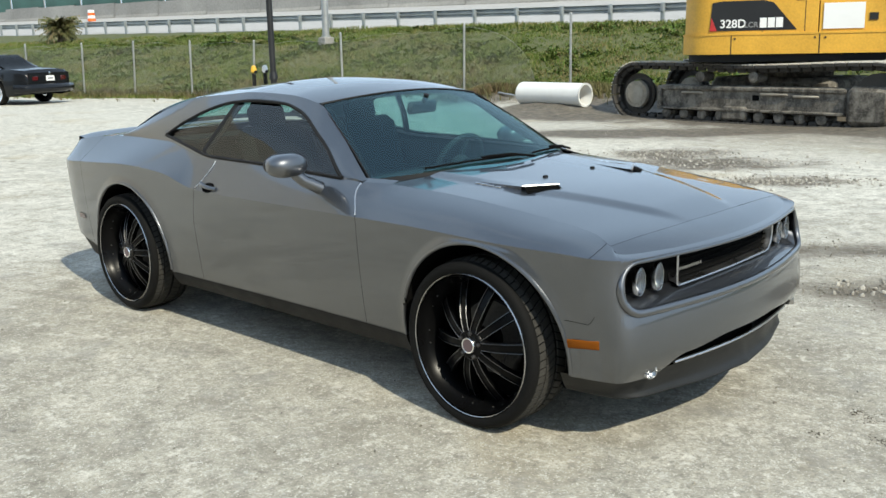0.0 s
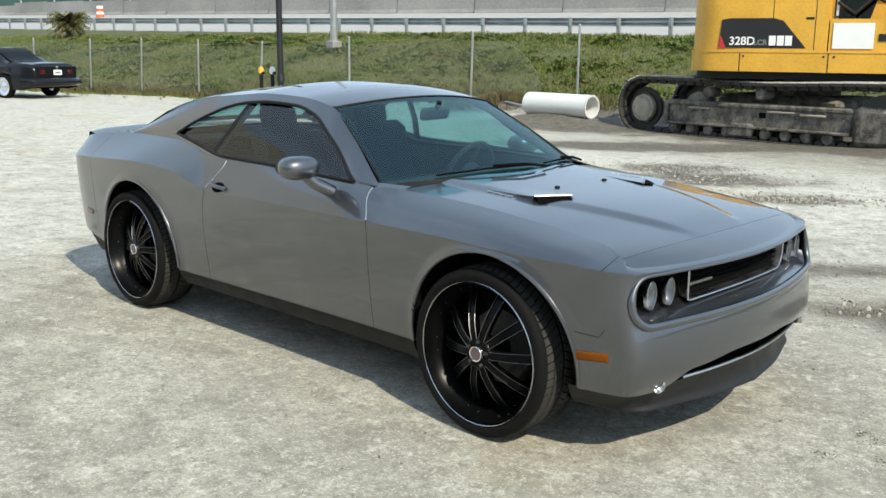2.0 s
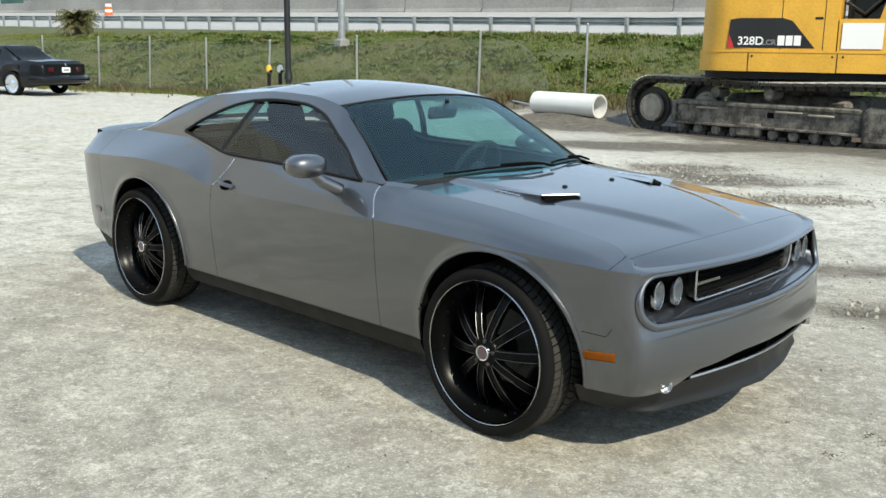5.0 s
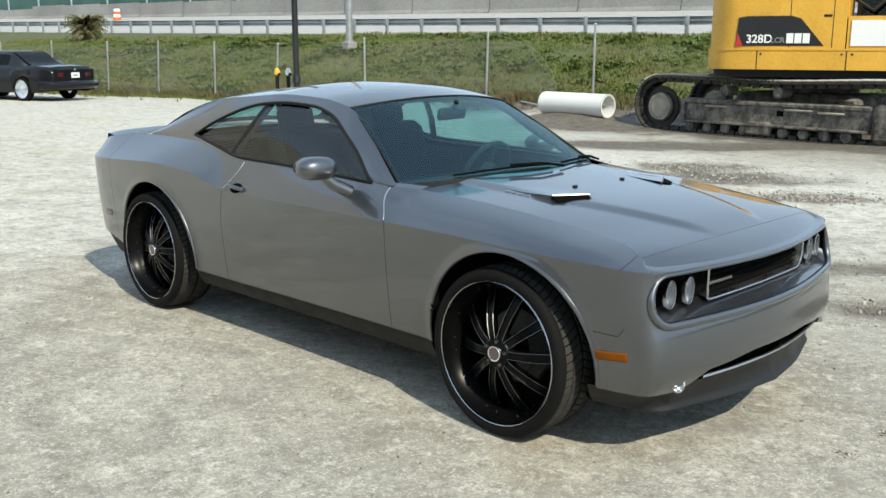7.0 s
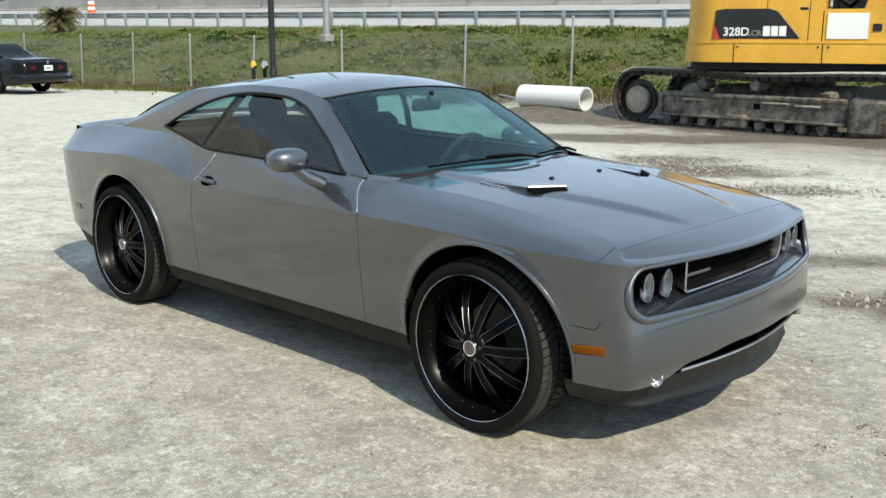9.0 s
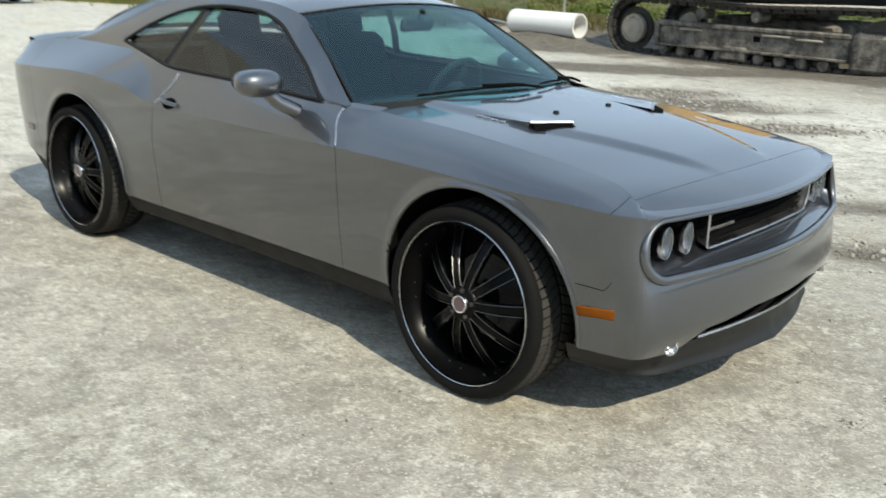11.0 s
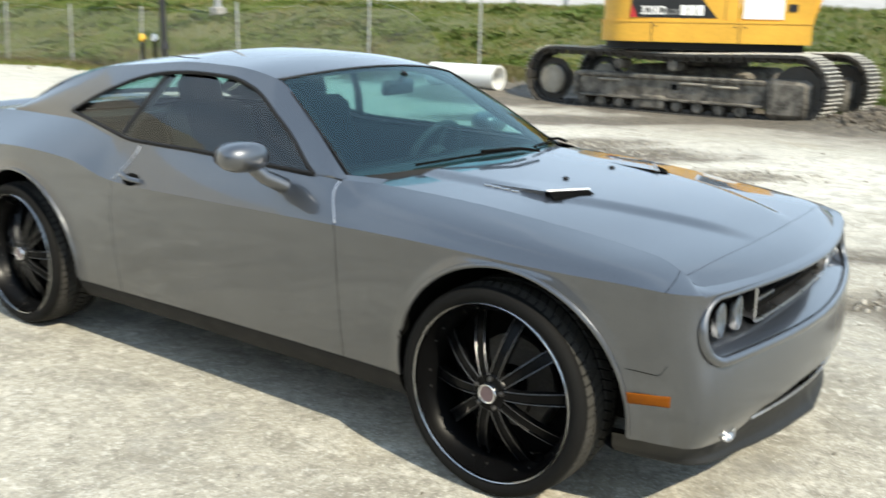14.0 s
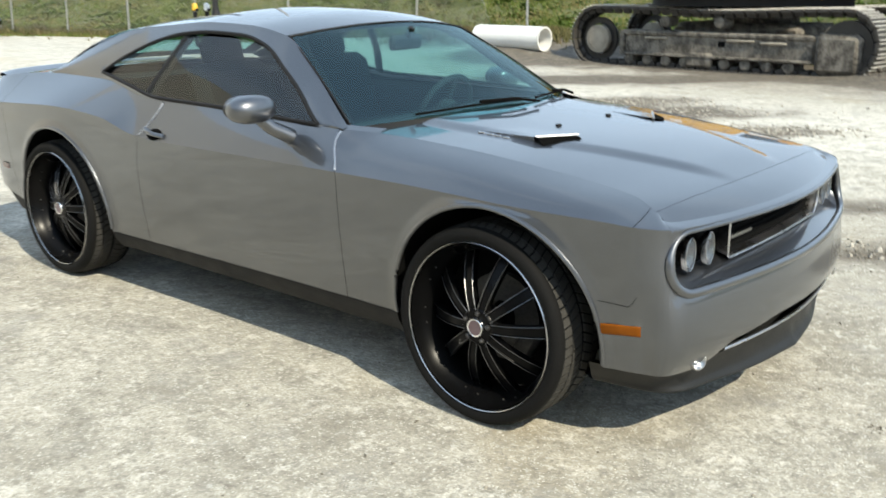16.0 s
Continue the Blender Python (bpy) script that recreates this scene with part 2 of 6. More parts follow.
# ---- the silver coupe: x runs forward from the front axle, y to its left ----
WB, HUB, ARCH = 2.946, 0.37, 0.446
ARCHES = ((0.042, 0.376), (-2.87, 0.380))
OUT = [(-4.02, 0), (-4.01, -0.35), (-3.975, -0.62), (-3.895, -0.80), (-3.74, -0.89), (-3.45, -0.93), (-2.95, -0.955), (-2.4, -0.95), (-1.5, -0.942),
       (-0.7, -0.945), (0, -0.95), (0.25, -0.937), (0.45, -0.91), (0.60, -0.888), (0.69, -0.845), (0.738, -0.765), (0.783, -0.58), (0.832, -0.28), (0.850, 0)]
_c = [0.0]
for (ax, ay), (bx, by) in zip(OUT, OUT[1:]):
    _c.append(_c[-1] + math.hypot(bx - ax, by - ay))
_ext = [(-_c[2], OUT[2][0], -OUT[2][1]), (-_c[1], OUT[1][0], -OUT[1][1])] + [(c, *p) for c, p in zip(_c, OUT)]
_ext += [(2 * _c[-1] - _c[-2], OUT[-2][0], -OUT[-2][1]), (2 * _c[-1] - _c[-3], OUT[-3][0], -OUT[-3][1])]
_K = np.array(_ext)


def outline(u):
    """Plan of the car's waist, by the way u along it from the tail's middle round the right side to the nose's middle."""
    K = _K
    i = min(max(int(np.searchsorted(K[:, 0], u)) - 1, 1), len(K) - 3)
    t0, t1, t2, t3 = K[i - 1:i + 3, 0]
    p0, p1, p2, p3 = K[i - 1:i + 3, 1:]
    t = (u - t1) / (t2 - t1)
    m1 = (p2 - p0) / (t2 - t0) * (t2 - t1)
    m2 = (p3 - p1) / (t3 - t1) * (t2 - t1)
    return p1 * (1 + 2 * t) * (1 - t) ** 2 + p2 * t * t * (3 - 2 * t) + m1 * t * (1 - t) ** 2 + m2 * t * t * (t - 1)


U_END = _c[-1]
_us = np.linspace(0, U_END, 1200)
_xs = np.maximum.accumulate([outline(u)[0] for u in _us])


def u_at(x):
    return float(np.interp(x, _xs, _us))


Z_TOP = spline((-3.99, 0.99), (-3.8, 1.035), (-3.1, 1.085), (-2.6, 1.085), (-2.06, 1.02), (-1.5, 1.015), (-0.8, 0.995), (-0.6, 0.985), (-0.2, 0.962), (0.2, 0.922),
               (0.5, 0.882), (0.66, 0.848), (0.74, 0.822), (0.8, 0.815))
INSET = spline((-3.99, 0.05), (-3.8, 0.12), (-3.1, 0.215), (-2.6, 0.18), (-2.06, 0.11), (-1.0, 0.11), (-0.8, 0.13), (-0.6, 0.20), (-0.2, 0.23), (0.2, 0.24),
               (0.5, 0.20), (0.64, 0.12), (0.72, 0.06), (0.8, 0.035))
Z_CREASE = spline((-3.99, 0.89), (-3.3, 0.925), (-2.8, 0.945), (-2.4, 0.925), (-2.1, 0.862), (-1.9, 0.848), (-0.4, 0.851), (0.24, 0.835), (0.5, 0.828), (0.63, 0.820), (0.72, 0.812), (0.8, 0.806))
Z_BOT = spline((-3.99, 0.36), (-3.8, 0.40), (-3.5, 0.36), (-3.3, 0.33), (-2.4, 0.315), (-0.6, 0.325), (0.45, 0.325), (0.7, 0.325), (0.8, 0.33))


def z_low(x):
    z = Z_BOT(x)
    for c, h in ARCHES:
        if abs(x - c) < ARCH:
            z = max(z, h + math.sqrt(ARCH ** 2 - (x - c) ** 2))
    return z


def skin(u, z, out=0.0):
    """The body's side at the way u and height z, from the sill up to the shoulder's top edge."""
    p, a, b = outline(u), outline(u - 0.004), outline(u + 0.004)
    t = b - a
    n = np.array([t[1], -t[0]]) / np.hypot(*t)
    x = p[0]
    zc, zs = Z_CREASE(x), Z_TOP(x)
    if z <= zc:
        low = (zc - z) / (zc - 0.30)
        d = 0.006 + 0.016 * low + 0.036 * low ** 2
        if x > 0.62 and z < 0.603:
            # the bumper swells below the mouth and tucks in under its fullest line
            full_d = 0.017 + 0.8 * ((z - 0.44) ** 2 - 0.0266) if z > 0.44 else -0.0043 + 3.0 * (z - 0.44) ** 2
            d = lerp(d, full_d, step(0.62, 0.74, x))
    else:
        k = (z - zc) / (zs - zc)
        soft = step(-1.9, 0.1, x)
        curl = lerp(1.0 * k, 0.36 * k + 0.64 * k ** 3.4, soft)
        d = 0.006 + (INSET(x) - 0.006) * lerp(curl, 0.75 * k + 0.25 * k * k, step(0.36, 0.64, x))
    for c, h in ARCHES:
        r = math.hypot(x - c, z - h)
        d -= 0.009 * step(ARCH + 0.05, ARCH, r) * step(zc - 0.004, zc - 0.03, z)
    d += 0.045 * step(0.58, 0.80, z) * step(0.56, 0.78, x)
    q = p + n * (out - d)
    return Vector((q[0], q[1], z))


def side_panel(u0, u1, b0, b1, na, nb, extra=(), bow0=None, bow1=None):
    """A panel of the side between two seams; extra: more stations, as x. The seams may lean with the height (bow: shift of x by height share)."""
    us = sorted(set(lin(u0, u1, na) + [u_at(x) for x in extra if u0 < u_at(x) < u1]))
    sh = Shape()

    def fn(u, b):
        a = (u - u0) / (u1 - u0)
        uu = u + (1 - a) * (bow0(b) if bow0 else 0) + a * (bow1(b) if bow1 else 0)
        x = outline(uu)[0]
        zl, zc, zs = z_low(x), Z_CREASE(x), Z_TOP(x)
        zl = min(zl, zc - 0.01)
        z = zl + (zc - zl) * b / 0.6 if b <= 0.6 else zc + (zs - zc) * (b - 0.6) / 0.4
        return skin(uu, z)
    bs = lin(b0, min(0.6, b1), nb) + (lin(0.6, b1, nb)[1:] if b1 > 0.6 else [])
    return sh.grid(fn, us, bs)


ARCH_X = [c + ARCH * math.cos(math.pi * i / 36) * (1.0 if i % 36 else 0.99999) for c, h in ARCHES for i in range(37)]
car = thing("silver_coupe", "silver grey metallic two-door coupe with huge black wheels", "car")
GAP = 0.0014
X_DOOR0, X_DOOR1, X_BUMP = -0.69, -2.08, 0.51


def bow_rear(b):
    return 0.13 * step(0.35, 1.0, b) - 0.02


def bow_front(b):
    return -0.085 * step(0.55, 1.0, b)


def both(name, shape, mat, parent, label="", sharp=40):
    """A part on the right side and its twin on the left."""
    left = Shape().add([(x, -y, z) for x, y, z in shape.v], [q[::-1] for q in shape.f])
    return part(name, shape, mat, parent, label, True, sharp), part(name, left, mat, parent, label, True, sharp)


u_d0, u_d1, u_b, u_rb = u_at(X_DOOR0), u_at(X_DOOR1), u_at(X_BUMP), u_at(-3.46)
door_r, door_l = both("door", side_panel(u_d1 + GAP, u_d0 - GAP, 0, 1, 60, 14, bow0=bow_rear, bow1=bow_front), PAINT, car, "", 11)
both("front_fender", side_panel(u_d0 + GAP, u_at(0.703), 0, 1, 70, 14, ARCH_X + lin(0.46, 0.702, 40), bow0=bow_front), PAINT, car, "", 13)
both("rear_quarter_panel", side_panel(u_rb + GAP, u_d1 - GAP, 0, 1, 60, 14, ARCH_X, bow1=bow_rear), PAINT, car, "", 13)
both("rear_bumper", side_panel(0, u_rb - GAP, 0, 1, 40, 14), PAINT, car)



def seam_pt(u, b):
    x = outline(u)[0]
    return skin(u, Z_CREASE(x) + (Z_TOP(x) - Z_CREASE(x)) * (b - 0.6) / 0.4, 0.0012)


# folded door edges above the crease; brighter silver paints in their sun glint
for u_s, bow in ((u_d0, bow_front), (u_d1, bow_rear)):
    edge_path = [seam_pt(u_s + bow(b), b) for b in lin(0.62, 0.985, 14)]
    for s, door in ((1, door_r), (-1, door_l)):
        part("folded_edge", Shape().tube([(p.x, s * p.y, p.z) for p in edge_path], 0.0036, 8), SILVER, door)

# the joint between fender and bumper: level from the arch, then turned up
for s in (1, -1):
    pts = [skin(u_at(lerp(0.475, 0.575, k)), 0.563 - 0.004 * k, 0.0004) for k in lin(0, 1, 8)] + [skin(u_at(lerp(0.578, 0.606, k)), 0.559 + 0.035 * k ** 1.5, 0.0004) for k in lin(0.1, 1, 5)]
    part("bumper_joint", Shape().tube([(p.x, s * p.y, p.z) for p in pts], 0.0012, 5), LINER, car)
    pts = [skin(u_at(lerp(0.585, 0.615, k)), lerp(Z_CREASE(0.6) + 0.001, Z_TOP(0.6) - 0.004, k), 0.0004) for k in lin(0, 1, 6)]
    part("corner_joint", Shape().tube([(p.x, s * p.y, p.z) for p in pts], 0.0011, 5), LINER, car)

# nose: a rounded mouth that holds the lamps and the grille
U_MOUTH = u_at(0.703)
Z_M0, Z_M1 = 0.603, 0.797
X_PANEL = spline((0.0, 0.797), (0.28, 0.790), (0.58, 0.768), (0.765, 0.738), (0.845, 0.69), (0.9, 0.62))


def mouth(u, sign):
    """Lower (-1) or upper (+1) edge of the mouth."""
    d = u - U_MOUTH
    if d <= 0:
        return 0.70
    r = 0.10
    k = 1.0 if d >= r else math.sqrt(1 - (1 - d / r) ** 2)
    return lerp(0.70, Z_M0 if sign < 0 else Z_M1, k)


def nose_band(lo, hi, us, nb):
    return Shape().grid(lambda u, b: skin(u, lerp(lo(u), hi(u), b)), us, lin(0, 1, nb))


def nose_bot(u):
    return Z_BOT(outline(u)[0])


u_edge = [U_MOUTH + 0.10 * (1 - math.cos(math.pi / 2 * i / 14)) for i in range(15)]
us_n = sorted(set(lin(u_b + GAP, U_MOUTH, 10) + u_edge + lin(U_MOUTH + 0.10, U_END, 26)))


def lower_edge(u):
    """The lower air intake's top edge, where the silver of the bumper ends."""
    d = U_END - u
    return lerp(nose_bot(u), lerp(0.40, 0.425, step(0.5, 0.2, d)), step(0.69, 0.50, d))


us_m = [q for q in us_n if q >= U_MOUTH]
bumper = nose_band(lower_edge, lambda u: mouth(u, -1), us_m, 12)
upper = nose_band(lambda u: mouth(u, 1), lambda u: Z_TOP(outline(u)[0]), us_m, 12)
bumper.add(upper.v, upper.f)
front_bumper = part("front_bumper", bumper.mirrored(), PAINT, car)

# lip rolled round the mouth, in silver, and the recess behind it
loop = [(u, mouth(u, -1)) for u in reversed([q for q in us_n if q >= U_MOUTH])] + [(u, mouth(u, 1)) for u in [q for q in us_n if q > U_MOUTH]]
lip_path = [skin(u, z, 0.002) for u, z in loop]
full = lip_path + [Vector((p.x, -p.y, p.z)) for p in reversed(lip_path)][1:-1]
part("mouth_lip", Shape().tube(full, [lerp(0.017, 0.007, step(0.70, 0.79, p.z)) for p in full], 12, closed=True, up=(1, 0, 0)), PAINT, car)
cz = 0.5 * (Z_M0 + Z_M1)


def recess(p, k):
    """Slides a point of the lip back into the mouth."""
    x = min(p.x - 0.03, X_PANEL(abs(p.y)) - 0.112)
    return Vector((lerp(p.x, x, k), p.y * (1 - 0.05 * k), lerp(p.z, cz + (p.z - cz) * 0.95 + (0.046 if p.z < cz else 0.0) * min(1, (cz - p.z) / 0.08), k)))


n_low = [i for i, p in enumerate(full) if p.z < 0.66]
lower = [full[i] for i in n_low if full[i].y < 0][::-1] + [full[i] for i in n_low if full[i].y >= 0][::-1]
lower.sort(key=lambda p: p.y)
part("mouth_shelf", Shape().grid(lambda i, k: recess(lower[int(i)], k) + Vector((0, 0, 0.003)), list(range(len(lower))), [0, 0.35, 0.7, 1.0]), PAINT, front_bumper)
part("mouth_surround", Shape().grid(lambda i, k: recess(full[int(i)], k) - Vector((0.006, 0, 0)), list(range(len(full))), [0, 0.35, 0.7, 1.0], close=True), MASK, front_bumper)
pan = Shape()
low = [recess(skin(u, mouth(u, -1)), 0.97) for u in us_n if u >= U_MOUTH]
top = [recess(skin(u, mouth(u, 1)), 0.97) for u in us_n if u >= U_MOUTH]
pan.grid(lambda i, k: lerp(low[int(i)], top[int(i)], k), list(range(len(low))), lin(0, 1, 6)).mirrored()
part("lamp_panel", pan, MASK, front_bumper)


def on_nose(y, z, back_off):
    """A point behind the nose's outline at the side place y."""
    return Vector((X_PANEL(abs(y)) - back_off, y, z))


def headlamp(y, r):
    x = on_nose(-abs(y), 0.7, 0.0).x
    turn = -math.degrees(math.atan2(0.10, 0.3)) * (0.25 if abs(y) > 0.6 else 0.1) * (1 if y < 0 else -1)
    m = Matrix.Translation((x - 0.082, y, 0.710)) @ pose(0, 0, 0, 0, 90, turn) @ Matrix.Diagonal((1.10, 0.62, 1, 1))
    lamp = part("headlamp", Shape().lathe([(r * 1.04, 0.0), (r * 1.05, 0.012), (r * 1.01, 0.018), (r * 0.96, 0.012), (r * 0.9, -0.004), (r * 0.6, -0.020), (0.001, -0.026)], m, 36), LAMP_BOWL, car)
    part("bezel", Shape().tube([m @ Vector((r * 0.99 * math.cos(g), r * 0.99 * math.sin(g), 0.017)) for g in lin(0, 2 * math.pi * 35 / 36, 36)], 0.0018, 6, closed=True), LAMP_BOWL, lamp)
    part("bulb", Shape().lathe([(0.0, 0.0), (r * 0.28, -0.004), (r * 0.34, -0.012), (r * 0.34, -0.025)], m, 20), CHROME, lamp)
    part("lens", Shape().lathe([(0.001, 0.024), (r * 0.5, 0.022), (r * 0.85, 0.017), (r, 0.01)], m, 36), GLASS_LAMP, lamp).visible_shadow = False
    return lamp


for y in (-0.682, -0.565, 0.565, 0.682):
    headlamp(y, 0.050)

# grille: a chrome-edged frame with dark slats and a badge strip
g_u = lin(-0.435, 0.435, 25)


def gpt(y, z, off):
    p = on_nose(-abs(y) - 1e-4, z, off)
    return Vector((p.x, y, z))


part("grille_back", Shape().grid(lambda y, z: gpt(y, z, 0.100), g_u, lin(0.648, 0.785, 4)), LINER, car)


def frame_loop(grow, off):
    """The grille frame's outline, rounded at its lower corners."""
    pts = []
    hw, z0, z1, r = 0.448 + grow, 0.652 - grow, 0.783 + grow, 0.075
    for cx, cz_, g0 in ((hw - r, z0 + r, -90), (hw - 0.012, z1 - 0.012, 0), (-hw + 0.012, z1 - 0.012, 90), (-hw + 0.02, z0 + 0.02, 180)):
        rr = r if cx == hw - r else (0.02 if g0 == 180 else 0.012)
        for k in range(7):
            g = radians(g0 + 15 * k)
            pts.append((cx + rr * math.cos(g), cz_ + rr * math.sin(g)))
    out = []
    for a, b in zip(pts, pts[1:] + pts[:1]):
        n = max(1, int(math.hypot(b[0] - a[0], b[1] - a[1]) / 0.05))
        out += [gpt(lerp(a[0], b[0], i / n), lerp(a[1], b[1], i / n), off) for i in range(n)]
    return out


ring = frame_loop(0.0, 0.062)
frame_g = part("grille_frame", Shape().tube(ring, 0.0055, 8, closed=True, up=(1, 0, 0)), SILVER, car, "satin silver grille frame")
part("frame_wall", Shape().grid(lambda i, k: ring[int(i)] + Vector((-0.045 * k, -0.02 * k * ring[int(i)].y, -0.10 * k * (ring[int(i)].z - 0.717))), list(range(len(ring))), [0, 0.5, 1], close=True), SILVER, frame_g, "bright inner wall of the grille frame")
for z in (0.675, 0.698, 0.721, 0.744):
    part("grille_slat", Shape().tube([gpt(y, z, 0.092) for y in g_u], 0.006, 6, flat=0.45), LINER, car)
for i in range(10):
    part("name_bar", Shape().grid(lambda y, z: gpt(y, z, 0.080), lin(-0.405 + 0.018 * i, -0.393 + 0.018 * i, 3), [0.705, 0.711, 0.717]), LIP_METAL, car, "small dull silver bar on the grille")

# lower intake, fog lamps and chin
part("lower_intake", Shape().grid(lambda u, b: skin(u, lerp(0.33, 0.46, b), -0.07), lin(U_END - 0.70, U_END, 20), lin(0, 1, 4)).mirrored(), LINER, car)
part("intake_roof", Shape().grid(lambda u, b: skin(u, lower_edge(u) - 0.004 * b, -0.07 * b), lin(U_END - 0.70, U_END, 20), [0, 1]).mirrored(), BLACK_TRIM, car)
part("intake_bar", Shape().tube([skin(u, 0.362, -0.012) for u in lin(U_END - 0.545, U_END, 20)] + [Vector((p.x, -p.y, p.z)) for p in reversed([skin(u, 0.362, -0.012) for u in lin(U_END - 0.545, U_END, 20)])][1:], 0.007, 8), SILVER, car, "satin silver strip along the lower intake")
for s in (1, -1):
    p = skin(U_END - 0.695, 0.358, 0.0)
    m = Matrix.Translation((p.x, s * p.y, p.z)) @ pose(0, 0, 0, 0, 84, -26 * s)
    fog = part("fog_lamp", Shape().lathe([(0.029, -0.03), (0.031, 0.001), (0.027, 0.003), (0.023, -0.004), (0.012, -0.012), (0.0, -0.015)], m, 28), SILVER, car)
    part("lens", Shape().lathe([(0.0, 0.005), (0.016, 0.004), (0.026, 0.002)], m, 28), GLASS_LAMP, fog).visible_shadow = False
    mk = Shape()
    mk.grid(lambda a, b: (lambda q: Vector((q.x, s * q.y, q.z)))(skin(u_at(lerp(0.474, 0.624, a)), lerp(0.448, 0.486, b) + 0.010 * a, 0.007 * min(1, 9 * min(a, 1 - a, b, 1 - b)))),
            [0, 0.03, 0.1, 0.5, 0.9, 0.97, 1], [0, 0.08, 0.2, 0.8, 0.92, 1])
    part("side_marker", mk, AMBER, car, "amber side marker")


CHIN_X = spline((0.0, 0.822), (0.3, 0.780), (0.55, 0.716), (0.72, 0.673), (0.86, 0.608), (0.98, 0.510), (1.12, 0.39))
CHIN_Y = spline((0.0, 0.0), (0.3, -0.293), (0.55, -0.530), (0.72, -0.668), (0.86, -0.728), (0.98, -0.75), (1.12, -0.765))


def chin_pt(u, b):
    """b runs down from the silver's edge to the chin's cutting edge."""
    x, d = outline(u)[0], U_END - u
    zt = lerp(Z_BOT(x) + 0.006, 0.352, step(0.72, 0.58, d))
    top = skin(u, zt, -0.010)
    foot = Vector((CHIN_X(d), CHIN_Y(d), 0.226))
    q = top.lerp(foot, b)
    hollow = 0.016 * math.sin(math.pi * min(1, b / 0.9)) * step(1.1, 0.8, d)
    lip = 0.012 * step(0.75, 0.96, b) * step(1.0, 0.96 + 0.0001, min(b, 0.9999) - 0.001 if b > 0.97 else 0.9)
    w = Vector((foot.x + 1.2, foot.y, 0)).normalized()
    return q - w * (hollow - lip)


us_c = lin(u_at(0.44), U_END, 48)
chin = Shape().grid(chin_pt, us_c, [0, 0.12, 0.25, 0.4, 0.55, 0.7, 0.8, 0.88, 0.93, 0.97, 1.0])
chin.grid(lambda u, k: chin_pt(u, 1.0) + Vector((-0.2 * k, 0.12 * k, 0.01 * k)), us_c, [0, 0.4, 1.0])
part("chin_spoiler", chin.mirrored(), CHIN, car, "matt charcoal chin spoiler")


# sills, wheel-house lips and liners
def sill_pt(u, b):
    x = outline(u)[0]
    q = skin(u, Z_BOT(x) + 0.004)
    return Vector((q.x, q.y + lerp(-0.002, 0.05, b ** 1.5), lerp(q.z, 0.232, b)))


both("sill", Shape().grid(sill_pt, lin(u_at(-2.87 + ARCH), u_at(0.042 - ARCH), 40), lin(0, 1, 7)), BLACK_TRIM, car, "matt black sill")
for c, hz in ARCHES:
    arc, wall = [], Shape()
    a0 = math.asin(max(-1, (0.335 - hz) / ARCH))
    for i in range(41):
        g = lerp(a0, math.pi - a0, i / 40)
        x, z = c + ARCH * math.cos(g), hz + ARCH * math.sin(g)
        q = skin(u_at(x), min(z, Z_CREASE(x) - 0.002), 0.0)
        arc.append(Vector((x, q.y, z)))
    both("arch_lip", Shape().tube(arc, 0.009, 8), PAINT, car)
    wall.grid(lambda i, k: Vector((arc[int(i)].x + (arc[int(i)].x - c) * 0.02, lerp(arc[int(i)].y + 0.004, -0.50, k), arc[int(i)].z + 0.006)), list(range(41)), [0, 0.06, 0.5, 1.0])
    both("wheel_house", wall, LINER, car)
both("inner_side", Shape().grid(lambda u, b: skin(u, lerp(z_low(outline(u)[0]) + 0.008, Z_TOP(outline(u)[0]) - 0.012, b), -0.014), sorted(set(lin(0.02, u_b, 90) + [u_at(x) for x in ARCH_X])), lin(0, 1, 12)), LINER, car)
for lo, hi in (((-3.7, -0.72, 0.20), (-WB - 0.48, 0.72, 0.30)), ((-WB + 0.48, -0.70, 0.165), (-0.50, 0.72, 0.30)), ((-WB - 0.48, -0.5, 0.22), (-WB + 0.48, 0.5, 0.34)), ((-0.5, -0.5, 0.22), (0.62, 0.5, 0.34))):
    part("floor_pan", Shape().box(lo, hi), LINER, car)
part("engine_block", Shape().cbox((-0.45, -0.5, 0.3), (0.6, 0.5, 0.78), 0.05), LINER, car)


# hood, with a raised middle, and deck
def top_edge(u):
    return skin(u, Z_TOP(outline(u)[0]))


Z_HOOD = spline((-0.62, 1.022), (-0.2, 0.986), (0.2, 0.950), (0.5, 0.900), (0.66, 0.862), (0.765, 0.820))
Y_DOME = spline((-0.7, 0.50), (-0.1, 0.425), (0.2, 0.345), (0.66, 0.18))
U_COWL = u_at(-0.64)


def hood_pt(u, k):
    """k runs from the fender edge (0) to the middle (1)."""
    e = top_edge(u)
    ye = e.y
    y = ye * (1 - k)
    r = 0 if abs(ye) < 1e-6 else y / ye
    x = e.x + (0.10 * step(-0.3, -0.64, e.x) + 0.04 * step(0.3, 0.62, e.x) * step(0.745, 0.64, e.x)) * (1 - r * r)
    z = e.z + max(0, Z_HOOD(x) - e.z) * (1 - abs(r) ** 2.2)
    yd = Y_DOME(x)
    rise = 0.014 * step(0.67, 0.45, x)
    z += rise * (1 - step(yd - 0.02, yd + 0.075, abs(y)))
    return Vector((x, y, z))




def hood_zone(x0, x1, k0):
    """The part of the top between two cross seams."""
    sh = Shape()

    def fn(a, k):
        u = lerp(u_at(x0), u_at(x1), a)
        return hood_pt(u, lerp(k0, 1, k))
    return sh.grid(fn, lin(0, 1, 70), lin(0, 1, 64))


